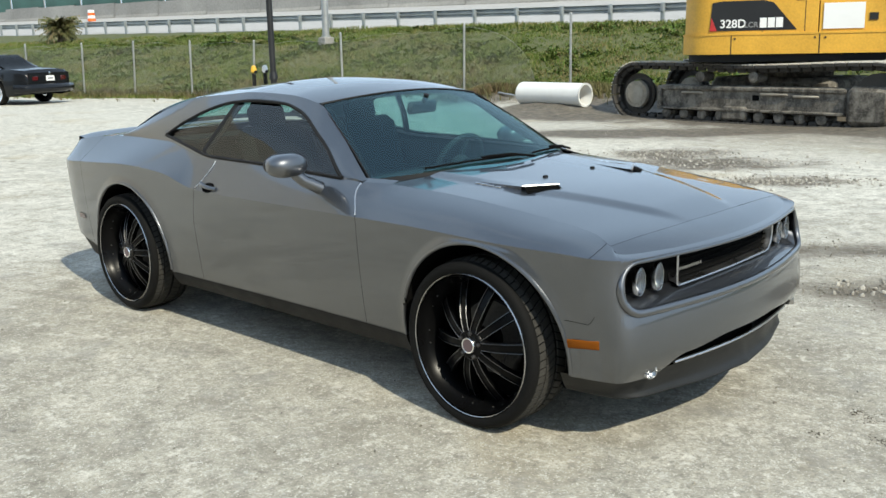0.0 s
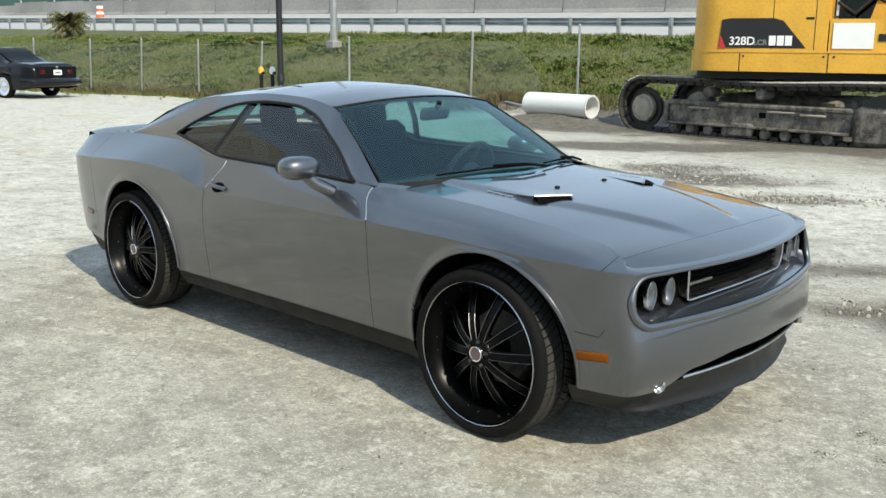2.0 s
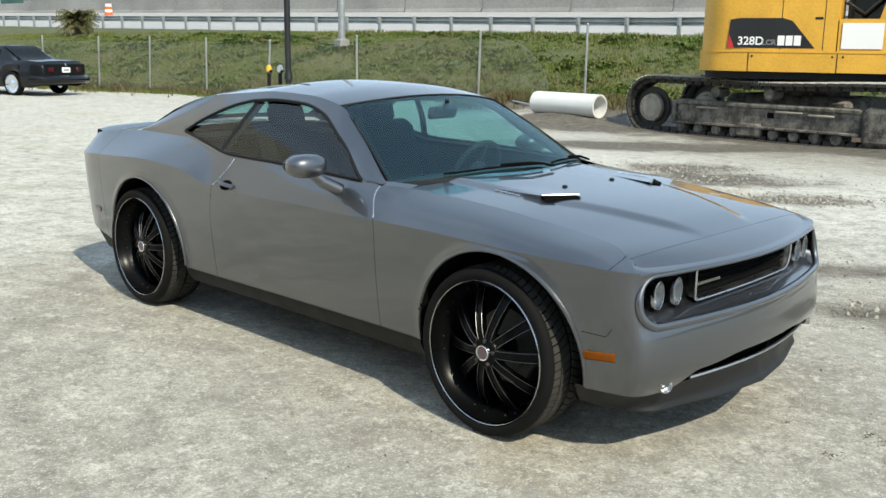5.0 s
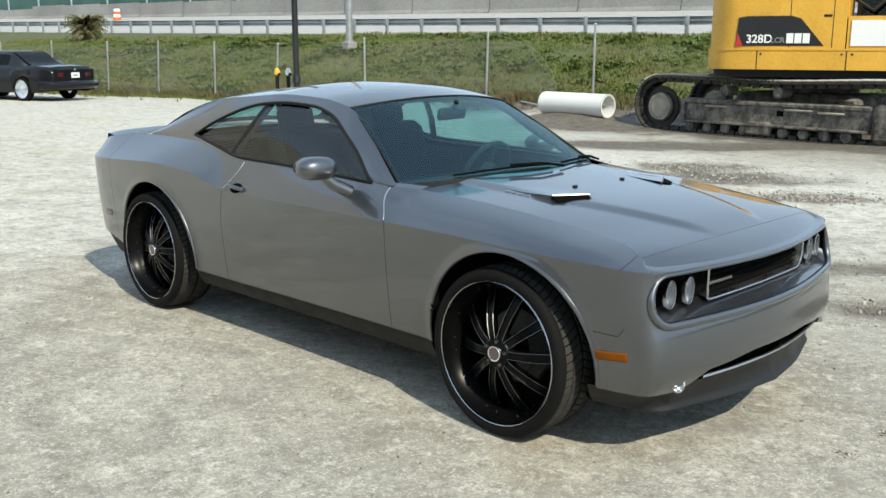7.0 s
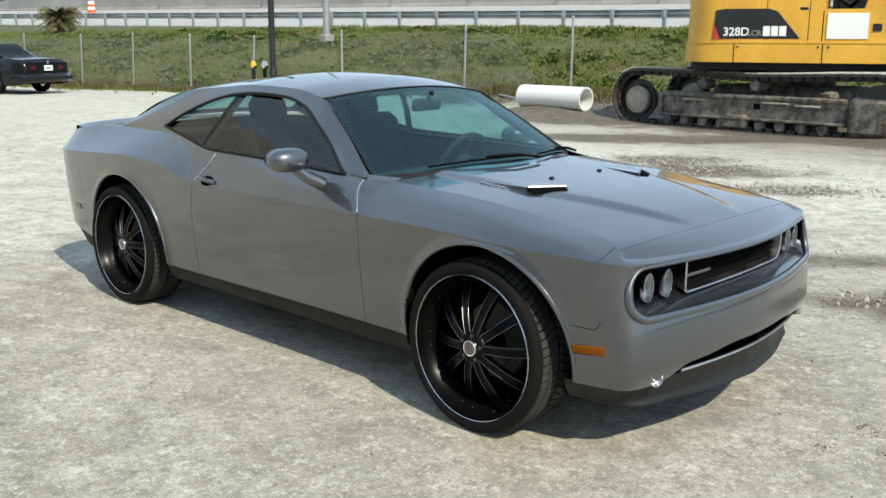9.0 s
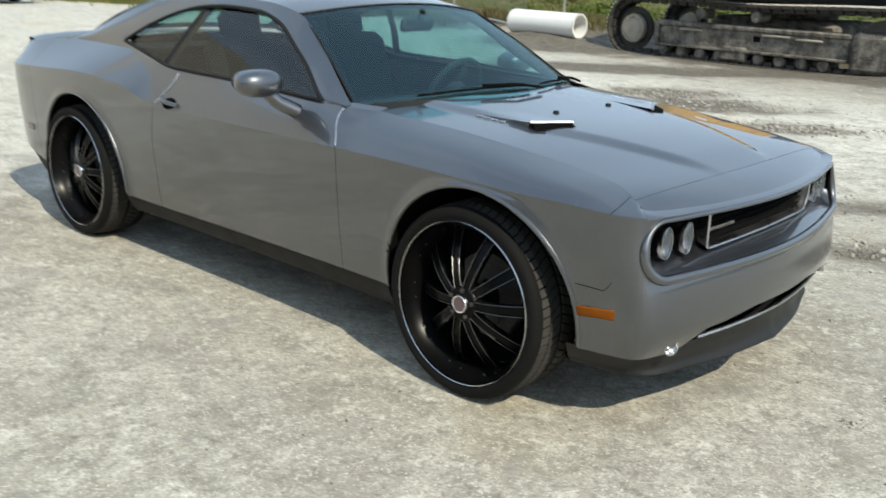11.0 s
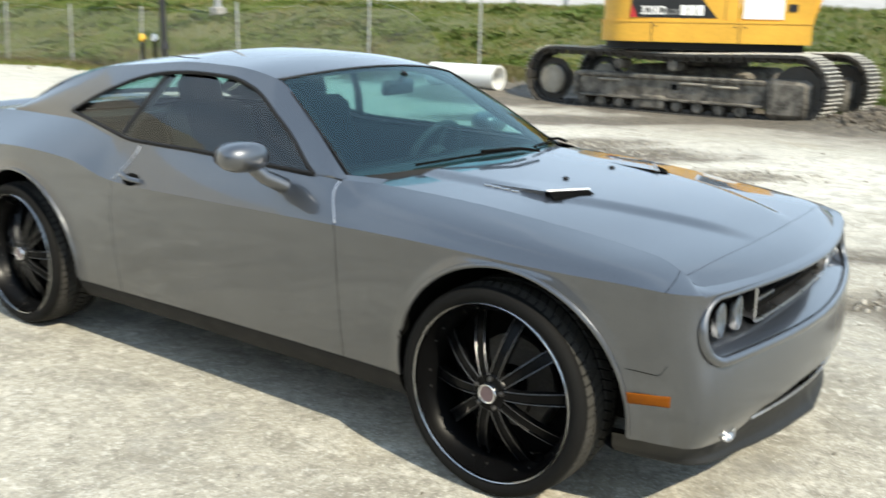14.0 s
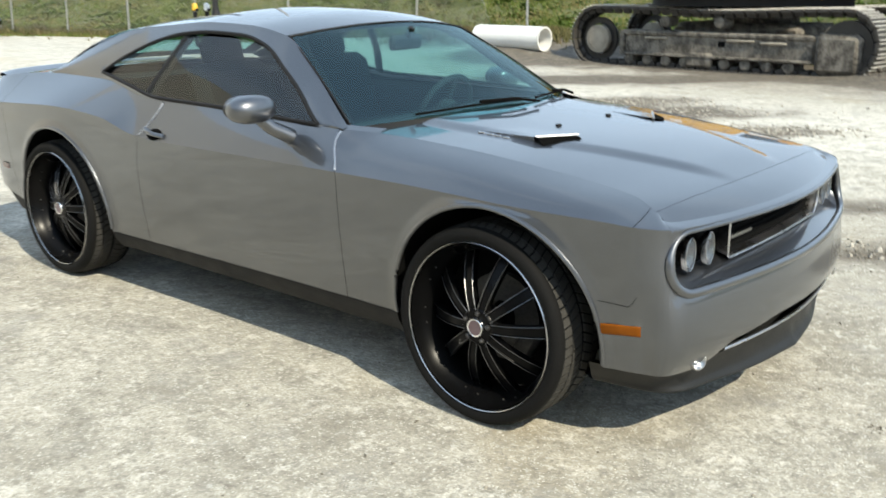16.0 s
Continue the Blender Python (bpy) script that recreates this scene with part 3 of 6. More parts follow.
def nose_cap(a, k):
    """From the hood's front seam down to the mouth."""
    s = hood_pt(u_at(0.650), k)
    f = top_edge(lerp(u_at(0.650), U_END, k ** 0.8))
    y = lerp(s.y, f.y, a)
    return Vector((lerp(s.x, f.x, a), y, lerp(s.z, f.z, a) + 0.005 * math.sin(math.pi * a) * step(0, 0.3, k)))


hood = part("hood", hood_zone(-0.64, 0.6475, 0.0008).mirrored(), PAINT, car)
part("hood_front_panel", Shape().grid(nose_cap, lin(0, 1, 40), lin(0, 1, 40)).mirrored(), PAINT, car)
part("inner_hood", Shape().grid(lambda a, k: hood_pt(lerp(U_COWL, u_at(0.62), a), k * 0.999) - Vector((0, 0, 0.012)), lin(0, 1, 30), lin(0, 1, 30)).mirrored(), LINER, car)
for s in (1, -1):
    def on_hood(x, y):
        u = u_at(x)
        e = top_edge(u)
        return hood_pt(u, 1 - y / e.y)

    def flipped(p):
        return Vector((p.x, s * p.y, p.z))

    def brow(a, k):
        """The scoop's raised roof: a along its front edge, k back from it."""
        x, y = lerp(-0.085, 0.011, a), lerp(-0.465, -0.305, a)
        p = on_hood(x - 0.26 * k, y - 0.02 * k)
        edge = Vector((lerp(-0.085, 0.011, a), lerp(-0.465, -0.305, a), lerp(0.989, 0.988, a)))
        flat = on_hood(edge.x, edge.y)
        p.x, p.y = p.x + (edge.x - flat.x) * (1 - k), p.y
        return flipped(p + Vector((0, 0, max(0.004, edge.z - flat.z) * (1 - k) ** 1.4)))

    def cheek_wall(k, h):
        """Closes the side of the scoop down to the hood."""
        q = brow(0.0, k)
        foot = flipped(on_hood(q.x, s * q.y))
        return q.lerp(Vector((q.x, q.y, min(q.z, foot.z - 0.002))), h)
    scoop = part("hood_scoop", Shape().grid(brow, lin(0, 1, 16), lin(0, 1, 10)).grid(cheek_wall, lin(0, 1, 10), [0, 1]), PAINT, car, "silver hood scoop with a dark slatted mouth")

    def maw(a, k):
        x, y = lerp(-0.085, 0.011, a), lerp(-0.465, -0.305, a)
        p = on_hood(x + 0.048 * k, y - 0.028 * k)
        return flipped(lerp(brow(a, 0).z - p.z - 0.003, 0.0025, k) * Vector((0, 0, 1)) + p)
    part("mouth", Shape().grid(maw, lin(0.06, 0.99, 14), lin(0, 1, 4)), LINER, scoop)
    part("brow", Shape().tube([brow(a, 0) + Vector((0.002, 0, 0)) for a in lin(0.02, 1, 14)], 0.0055, 6), SILVER, scoop)
    for k in (0.35, 0.6, 0.85):
        part("slat", Shape().tube([maw(a, k) + Vector((0, 0, 0.002)) for a in lin(0.1, 0.95, 8)], 0.0022, 5), LINER, scoop)
    q = on_hood(-0.155, -0.195)
    part("washer_nozzle", Shape().cbox((-0.010, -0.012, 0), (0.010, 0.012, 0.014), 0.004, Matrix.Translation((q.x, s * q.y, q.z - 0.005))), BLACK_TRIM, car, "black washer nozzle")
    for i in range(4):
        q = on_hood(-0.315 + 0.038 * i, -0.497 + 0.003 * i)
        part("engine_badge", Shape().cbox((-0.014, -0.010, -0.004), (0.014, 0.010, 0.004), 0.002, Matrix.Translation((q.x, s * q.y, q.z)) @ pose(0, 0, 0, -8 * s, 0, 20 * s)), CHROME, car, "small chrome badge on the hood")

# ---- cabin ----
UY = spline((-3.2, 0.685), (-2.8, 0.645), (-2.45, 0.605), (-2.0, 0.59), (-1.6, 0.595), (-1.33, 0.605), (-0.77, 0.782))
UZ = spline((-3.2, 1.104), (-2.8, 1.258), (-2.5, 1.336), (-2.2, 1.362), (-1.9, 1.382), (-1.6, 1.375), (-1.33, 1.335), (-1.05, 1.172), (-0.77, 1.0))
W_LOW = spline((-2.62, 1.118), (-2.3, 1.072), (-2.02, 1.032), (-1.6, 1.026), (-0.90, 1.003))
W_TOP = spline((-2.62, 1.118), (-2.45, 1.205), (-2.2, 1.298), (-2.05, 1.325), (-1.85, 1.337), (-1.6, 1.330), (-1.43, 1.296), (-1.2, 1.180), (-0.90, 1.003))


def flank(x, z):
    """The side of the cabin from the belt to its upper edge."""
    e = skin(u_at(x), Z_TOP(x))
    k = (z - e.z) / max(1e-4, UZ(x) - e.z)
    y = lerp(e.y, -UY(x), min(max(k, 0), 1)) - 0.018 * math.sin(math.pi * min(max(k, 0), 1))
    return Vector((x, y, z))


def belt_z(x):
    return Z_TOP(x)


def low_edge(x):
    return min(max(W_LOW(x), belt_z(x) + 0.004), UZ(x) - 0.002) if -2.62 < x < -0.9 else lerp(belt_z(x), UZ(x), 0.5 if x > -1 else 0.35)


def high_edge(x):
    return min(max(W_TOP(x), low_edge(x)), UZ(x) - 0.003) if -2.62 < x < -0.9 else low_edge(x)


xs_w = [-2.62 + 1.72 * (0.5 - 0.5 * math.cos(math.pi * i / 60)) for i in range(61)]
xs_cab = sorted(set(lin(-3.2, -2.62, 16) + xs_w + lin(-0.9, -0.77, 6)))
roof_rail = Shape().grid(lambda x, k: flank(x, lerp(high_edge(x), UZ(x), k)), xs_cab, lin(0, 1, 8))
roof_rail.grid(lambda x, k: flank(x, lerp(belt_z(x), low_edge(x), k)), xs_cab, lin(0, 1, 5))
both("cabin_side", roof_rail, PAINT, car)


def pane(x0, x1, out):
    sh = Shape()
    xs = [x for x in xs_w if x0 <= x <= x1]
    return sh.grid(lambda x, k: flank(x, lerp(low_edge(x), high_edge(x), k)) + Vector((0, out, 0)), xs, lin(0, 1, 7))


for ob in both("side_window", pane(-2.07, -0.89, 0.012), GLASS_SIDE, car) + both("quarter_window", pane(-2.62, -2.05, 0.012), GLASS_SIDE, car):
    ob.visible_shadow = False
rim_w = [flank(x, low_edge(x)) for x in xs_w[2:-2]] + [flank(x, high_edge(x)) for x in reversed(xs_w[2:-2])]
both("window_seal", Shape().tube([p + Vector((0, -0.001, 0)) for p in rim_w], 0.0095, 6, closed=True, up=(0, 1, 0)), BLACK_TRIM, car, "matt black window seal")
both("middle_pillar", Shape().tube([flank(x, lerp(low_edge(x), high_edge(x), k)) + Vector((0, 0.02, 0)) for x, k in ((-2.13, 0.0), (-2.07, 0.5), (-2.02, 1.0))], 0.035, 8, flat=0.3, up=(0, 1, 0)), BLACK_TRIM, car)


def shield_pt(t, k):
    """Windscreen: t across (-1 right, 1 left), k from its foot to its head."""
    c = 1 - t * t
    foot = Vector((-0.775 + 0.26 * c, 0.772 * t, 0.997 + 0.035 * c))
    head = Vector((-1.325 + 0.085 * c, 0.600 * t, 1.333 + 0.048 * c))
    p = foot.lerp(head, k)
    return p + Vector((0.02, 0, 0.03)) * math.sin(math.pi * k) * (0.3 + 0.7 * c)


def roof_pt(t, k):
    c = 1 - t * t
    x = lerp(-1.33, -2.47, k)
    y, z = UY(x) * t, UZ(x)
    return Vector((x + 0.085 * c * (1 - k) - 0.06 * c * k, y, z + c * (0.048 + 0.012 * math.sin(math.pi * k))))


def back_pt(t, k):
    c = 1 - t * t
    x = lerp(-2.47, -3.18, k)
    a = Vector((x - 0.06 * c, UY(x) * t, UZ(x) + c * lerp(0.048, 0.02, k)))
    return a + Vector((0, 0, 0.012)) * math.sin(math.pi * k)


ts = lin(-1, 1, 41)
roof_sh = Shape().grid(roof_pt, ts, lin(0, 1, 50))
part("roof", roof_sh, PAINT, car)
part("headliner", Shape().grid(lambda t, k: roof_pt(t, lerp(0.02, 0.98, k)) - Vector((0, 0, 0.035)), lin(-0.96, 0.96, 20), lin(0, 1, 12)), CABIN, car)
ws = part("windscreen", Shape().grid(shield_pt, lin(-0.985, 0.985, 41), lin(0.0, 0.985, 24)), GLASS_FRONT, car)
ws.visible_shadow = False
bw = part("rear_window", Shape().grid(lambda t, k: back_pt(t, k), lin(-0.84, 0.84, 31), lin(0.04, 0.90, 20)), GLASS_FRONT, car)
bw.visible_shadow = False
rear_frame = Shape()
for t0, t1, k0, k1 in ((-1, -0.84, 0, 1), (0.84, 1, 0, 1), (-0.84, 0.84, 0, 0.04), (-0.84, 0.84, 0.90, 1.0)):
    rear_frame.grid(back_pt, lin(t0, t1, 20), lin(k0, k1, 20))
part("rear_window_frame", rear_frame, PAINT, car)
edge = [shield_pt(t, 0.99) for t in lin(-0.99, 0.99, 30)]
side_e = [shield_pt(-0.99, k) for k in lin(0, 0.99, 20)]
part("windscreen_seal", Shape().tube(edge, 0.006, 6), BLACK_TRIM, car)
both("windscreen_side_seal", Shape().tube(side_e, 0.0045, 6), BLACK_TRIM, car)
both("front_pillar", Shape().tube([Vector((x, -UY(x) + 0.045, UZ(x) - 0.034)) for x in lin(-1.36, -0.78, 16)], 0.018, 8), LINER, car)
cowl = Shape()
cowl_front = [hood_pt(U_COWL, k) for k in lin(0.05, 1, 24)]


def cowl_pt(i, k):
    f = cowl_front[int(i)]
    t = f.y / 0.772
    b = shield_pt(max(-1, t), 0.015)
    return Vector((lerp(f.x + 0.01, b.x, k), f.y, lerp(f.z - 0.012, b.z - 0.004, k) - 0.02 * math.sin(math.pi * k)))


part("cowl", cowl.grid(cowl_pt, list(range(24)), lin(0, 1, 6)).mirrored(), BLACK_TRIM, car)
part("cowl_tray", Shape().box((-1.2, -0.76, 0.90), (-0.45, 0.76, 0.945)), LINER, car)


def fender_cap(a, k):
    """Closes the fender's top between the hood's rear corner and the windscreen's foot."""
    x = lerp(-0.80, -0.63, a)
    e = skin(u_at(x), Z_TOP(x))
    yi = lerp(-0.775, -0.705, a)
    return Vector((x, lerp(e.y, yi, k), e.z + 0.012 * k))


both("cowl_corner", Shape().grid(fender_cap, lin(0, 1, 8), lin(0, 1, 6)), PAINT, car)
for y0, y1, tip in ((-0.52, 0.10, -0.52), (0.18, 0.68, 0.18)):
    pts = [shield_pt(lerp(y0, y1, i / 10) / 0.76, 0.022 + 0.012 * math.sin(math.pi * i / 10)) + Vector((0.01, 0, 0.010)) for i in range(11)]
    wiper = part("wiper", Shape().tube(pts, 0.0055, 6), LINER, car)
    part("wiper_arm", Shape().tube([pts[5] + Vector((0, 0, 0.012)), pts[8] + Vector((0.03, 0, 0.012)), pts[10] + Vector((0.055, 0.02, -0.006))], 0.007, 6), LINER, wiper)


# deck, tail
def deck_pt(u, k):
    e = top_edge(u)
    y = e.y * (1 - k)
    r = 0 if abs(e.y) < 1e-6 else y / e.y
    z = e.z + 0.028 * (1 - r * r)
    return Vector((e.x - 0.02 * (1 - r * r) * step(-3.5, -3.9, e.x), y, z))


part("deck_lid", Shape().grid(lambda u, k: deck_pt(u, k), lin(0.0, u_at(-3.10), 44), lin(0, 1, 30)).mirrored(), PAINT, car)
sp = Shape()
for_u = lin(-0.74, 0.74, 31)


def spoiler_pt(y, b):
    prof = [(0.0, -0.004), (0.07, 0.012), (0.11, 0.024), (0.135, 0.024), (0.142, 0.010), (0.142, -0.05)]
    d, h = prof[int(b)]
    bend = 0.09 * (abs(y) / 0.74) ** 2.5
    fall = 1 - 0.35 * step(0.62, 0.74, abs(y))
    return Vector((-3.775 - d + bend, y, 1.035 + h * fall + 0.018 * (1 - (y / 0.74) ** 2)))


part("rear_spoiler", sp.grid(spoiler_pt, for_u, [0, 1, 2, 3, 4, 5]), PAINT, car)
part("tail_lamp", Shape().grid(lambda u, b: skin(u, lerp(0.80, 0.885, b), 0.006), lin(0.0, 0.74, 24), lin(0, 1, 5)).mirrored(), RED_LENS, car, "full-width dark red tail lamp")
mk = Shape().grid(lambda a, b: skin(u_at(lerp(-3.62, -3.52, a)), lerp(0.52, 0.555, b), 0.004), lin(0, 1, 5), lin(0, 1, 3))
both("rear_marker", mk, RED_LENS, car, "dark red rear marker")
part("rear_valance", Shape().grid(lambda u, b: skin(u, lerp(Z_BOT(outline(u)[0]) + 0.004, 0.24, b), -0.01 - 0.05 * b), lin(0, u_rb, 24), lin(0, 1, 4)).mirrored(), BLACK_TRIM, car)


# door handle, mirror
def handle_shape(s):
    m = Matrix.Translation((0, 0, 0))
    pts = [skin(u_at(x), 0.893 - 0.02 * a, 0.022 * math.sin(math.pi * min(1, max(0, a)))) for a, x in zip(lin(0, 1, 9), lin(-2.02, -1.86, 9))]
    return Shape().tube([Vector((p.x, s * p.y, p.z)) for p in pts], 0.014, 8, flat=0.8)


for s, door in ((1, door_r), (-1, door_l)):
    part("handle", handle_shape(s), PAINT, door, "silver pull handle")
    part("handle_cup", Shape().grid(lambda a, b: (lambda p: Vector((p.x, s * p.y, p.z)))(skin(u_at(-1.935 + 0.055 * (2 * a - 1)), 0.876 + 0.026 * (2 * b - 1) * math.sqrt(max(0.02, 1 - (2 * a - 1) ** 2)), 0.0025)), lin(0, 1, 9), lin(0, 1, 5)), LINER, door)
    mir = Shape()
    c = Vector((-1.075, -1.025, 1.072)) if s > 0 else Vector((-1.28, -0.94, 1.05))

    def head(g, h):
        cg, sg = math.cos(g), math.sin(g)
        ch, shh = math.cos(h), math.sin(h)
        pw = lambda q, e: math.copysign(abs(q) ** e, q)
        return Vector((c.x + 0.076 * pw(ch, 0.8) * pw(cg, 0.9) , s * (c.y + 0.108 * pw(ch, 0.8) * pw(sg, 0.85)), c.z + 0.058 * pw(shh, 0.85)))
    mir.grid(head, [2 * math.pi * i / 32 for i in range(32)], lin(-math.pi / 2, math.pi / 2, 15), close=True)
    mirror = part("door_mirror", mir, PAINT, car)
    q = skin(u_at(-1.0), 0.955)
    part("mirror_stalk", Shape().tube([Vector((c.x + 0.055, s * -0.868, 0.948)), Vector((c.x + 0.025, s * lerp(-0.868, c.y, 0.5), 0.99)), Vector((c.x, s * (c.y + 0.03), c.z - 0.03))], [0.042, 0.036, 0.036], 12, flat=0.8), PAINT, mirror)
    part("mirror_glass", Shape().grid(lambda g, r: Vector((c.x - 0.074 + 0.002 * r, s * (c.y + 0.085 * r * math.cos(g)), c.z + 0.05 * r * math.sin(g))), [2 * math.pi * i / 24 for i in range(24)], [0.01, 1.0], close=True), CHROME, mirror)


# ---- wheels: black, ten double-edged spokes, silver lip ----
def wheel(x, s, dish):
    w = thing("wheel", "", "")
    w.parent = car
    w.matrix_basis = pose(x, s * 0.93, HUB) @ (pose(0, 0, 0, 90) if s < 0 else pose(0, 0, 0, -90))
    I = Matrix.Identity(4)
    R, RT, W = 0.312, 0.371, 0.255
    side = [(R - 0.004, -0.012), (R + 0.006, 0.004), (R + 0.022, 0.012), (RT - 0.022, 0.010), (RT - 0.010, 0.0), (RT - 0.004, -0.016)]
    tyre = [(r, h) for r, h in side] + [(RT - 0.006, -0.03), (RT - 0.006, -W + 0.03)] + [(r, -W - h) for r, h in reversed(side)]
    ty = part("tyre", Shape().lathe(tyre, I, 96), RUBBER, w, "low black tyre with a dusty tread")
    tb = Shape()
    for row, (h0, h1, sk) in enumerate(((-0.004, -0.058, 0.010), (-0.066, -0.118, 0.02), (-0.137, -0.189, -0.02), (-0.197, -0.251, -0.010))):
        for i in range(66):
            g0 = 2 * math.pi * (i + 0.5 * (row % 2)) / 66
            g1 = g0 + 2 * math.pi / 66 * 0.80
            out = []
            for rr in (RT - 0.009, RT + 0.0015):
                for h, k in ((h0, 0), (h1, 1)):
                    edge_in = 0.011 if (row == 0 and k == 0) or (row == 3 and k == 1) else 0.0
                    for g in (g0, g1):
                        gg = g + k * sk * 3
                        out.append(((rr - edge_in) * math.cos(gg), (rr - edge_in) * math.sin(gg), h))
            tb.add(out, [(4, 5, 7, 6), (0, 4, 6, 2), (1, 3, 7, 5), (0, 1, 5, 4), (2, 6, 7, 3)])
    part("tread", tb, TREAD, ty, "", smooth=False)
    part("rim_lip", Shape().lathe([(R - 0.003, -0.012), (R - 0.0025, 0.005), (R + 0.0005, 0.008), (R + 0.004, 0.004), (R + 0.004, -0.012)], I, 96), LIP_METAL, w, "thin bright machined rim lip")
    part("rim_barrel", Shape().lathe([(R - 0.008, 0.002), (R - 0.012, -0.012), (R - 0.020, -0.05), (R - 0.040, -0.072), (R - 0.044, -0.16), (R - 0.02, -W + 0.01)], I, 96), BLACK_GLOSS, w, "gloss black deep rim")
    zf = -dish
    for i in range(10):
        a0 = 2 * math.pi * i / 10 + 0.06
        spoke, ln = Shape(), Shape()
        dr = Vector((math.cos(a0), math.sin(a0), 0))
        pr = Vector((-math.sin(a0), math.cos(a0), 0))
        rr = lin(0.050, R - 0.045, 10)

        def half_w(k):
            return lerp(0.0165, 0.0225, k)

        def face_h(k):
            return zf + 0.010 - 0.082 * k ** 1.9
        cross = ((-1.0, 0.030), (-1.0, 0.0), (-0.82, 0.0), (-0.70, 0.005), (0.70, 0.005), (0.82, 0.0), (1.0, 0.0), (1.0, 0.030))
        spoke.grid(lambda r, q: dr * rr[int(r)] + pr * half_w(r / 9) * cross[int(q)][0] + Vector((0, 0, face_h(r / 9) - cross[int(q)][1])), list(range(10)), list(range(8)))
        sp_ob = part("spoke", spoke, BLACK_GLOSS, w, smooth=True, sharp=25)
        for e in (-1, 1):
            ln.tube([dr * rr[j] + pr * half_w(j / 9) * e * 0.94 + Vector((0, 0, face_h(j / 9) + 0.0004)) for j in range(10)], 0.0013, 5)
        part("milled_edge", ln, SPOKE_EDGE, sp_ob, "bright milled spoke edges")
    part("hub", Shape().lathe([(0.078, zf - 0.05), (0.076, zf - 0.004), (0.062, zf + 0.012), (0.04, zf + 0.014), (0.0, zf + 0.012)], I, 40), BLACK_GLOSS, w)
    cap = part("centre_cap", Shape().lathe([(0.036, zf + 0.008), (0.036, zf + 0.024), (0.033, zf + 0.028), (0.028, zf + 0.026), (0.027, zf + 0.02)], I, 36), CHROME, w)
    part("cap_face", Shape().lathe([(0.028, zf + 0.024), (0.0, zf + 0.026)], I, 36), CAP, cap, "wine grey cap face")
    for i in range(5):
        g = 2 * math.pi * i / 5 + 0.2
        part("lug_nut", Shape().lathe([(0.009, 0), (0.009, 0.012), (0.005, 0.016), (0.0, 0.016)], Matrix.Translation((0.053 * math.cos(g), 0.053 * math.sin(g), zf + 0.010)), 10), DARK_METAL, w)
    for i in range(30):
        g = 2 * math.pi * i / 30
        if i % 3 != 2:
            part("rivet", Shape().lathe([(0.0042, 0), (0.003, 0.003), (0.0, 0.004)], Matrix.Translation(((R - 0.027) * math.cos(g), (R - 0.027) * math.sin(g), -0.056)), 8), DARK_METAL, w)
    part("brake_disc", Shape().lathe([(0.06, -0.16), (0.165, -0.16), (0.165, -0.185), (0.06, -0.185)], I, 48), DARK_METAL, w)
    part("calliper", Shape().cbox((-0.06, -0.18, -0.21), (0.06, -0.10, -0.135), 0.015, pose(0, 0, 0, 0, 0, 60)), DARK_METAL, w)
    part("wheel_back", Shape().lathe([(0.0, -0.215), (R - 0.03, -0.215)], I, 48), LINER, w)
    return w


wheel(0.0, -1, 0.022)
wheel(-WB, -1, 0.035)
wheel(0.0, 1, 0.022)
wheel(-WB, 1, 0.035)

# ---- cabin fittings ----
dash = Shape().grid(lambda t, k: Vector((lerp(-0.62, -0.98, k) + 0.13 * (1 - t * t) * (1 - k), 0.73 * t, 0.975 + 0.012 * math.sin(math.pi * k) + 0.02 * (1 - t * t) - 0.10 * max(0, k - 0.8) / 0.2)), lin(-1, 1, 25), lin(0, 1, 12))
dash.box((-1.02, -0.72, 0.62), (-0.85, 0.72, 0.90))
part("dashboard", dash, CABIN, car)
part("cluster_hood", Shape().lathe([(0.0, 0.06), (0.10, 0.055), (0.145, 0.03), (0.155, -0.04)], Matrix.Translation((-0.95, 0.36, 0.935)) @ Matrix.Diagonal((0.8, 1.3, 0.8, 1)), 28), CABIN, car)
st = Matrix.Translation((-1.22, 0.345, 0.928)) @ pose(0, 0, 0, 0, -66, 0)
steer = part("steering_wheel", Shape().tube([st @ Vector((0.185 * math.cos(g), 0.185 * math.sin(g), 0)) for g in lin(0, 2 * math.pi * 35 / 36, 36)], 0.016, 8, closed=True), CABIN, car)
part("steering_boss", Shape().lathe([(0.0, 0.02), (0.05, 0.018), (0.065, 0.0), (0.06, -0.05)], st, 24).box((-0.17, -0.014, -0.012), (0.17, 0.014, 0.006), st), CABIN, steer)
part("mirror_inside", Shape().cbox((-0.018, -0.125, -0.035), (0.018, 0.125, 0.035), 0.014, Matrix.Translation((-1.17, 0.0, 1.285)) @ pose(0, 0, 0, 0, 10, 8)).tube([(-1.155, 0, 1.31), (-1.13, 0, 1.355)], 0.014, 8), BLACK_TRIM, car)
for s in (1, -1):
    seat = part("front_seat", Shape().cbox((-1.95, s * 0.37 - 0.25, 0.40), (-1.40, s * 0.37 + 0.25, 0.62), 0.07), CLOTH, car)
    part("backrest", Shape().cbox((-0.08, -0.25, 0), (0.08, 0.25, 0.62), 0.06, Matrix.Translation((-1.90, s * 0.37, 0.58)) @ pose(0, 0, 0, 0, -18, 0)), CLOTH, seat)
    part("headrest", Shape().cbox((-0.05, -0.13, 0), (0.05, 0.13, 0.17), 0.045, Matrix.Translation((-2.10, s * 0.37, 1.145)) @ pose(0, 0, 0, 0, -14, 0)).tube([(-2.07, s * 0.37 - 0.06, 1.1), (-2.11, s * 0.37 - 0.06, 1.2)], 0.008, 6).tube([(-2.07, s * 0.37 + 0.06, 1.1), (-2.11, s * 0.37 + 0.06, 1.2)], 0.008, 6), CLOTH, seat)
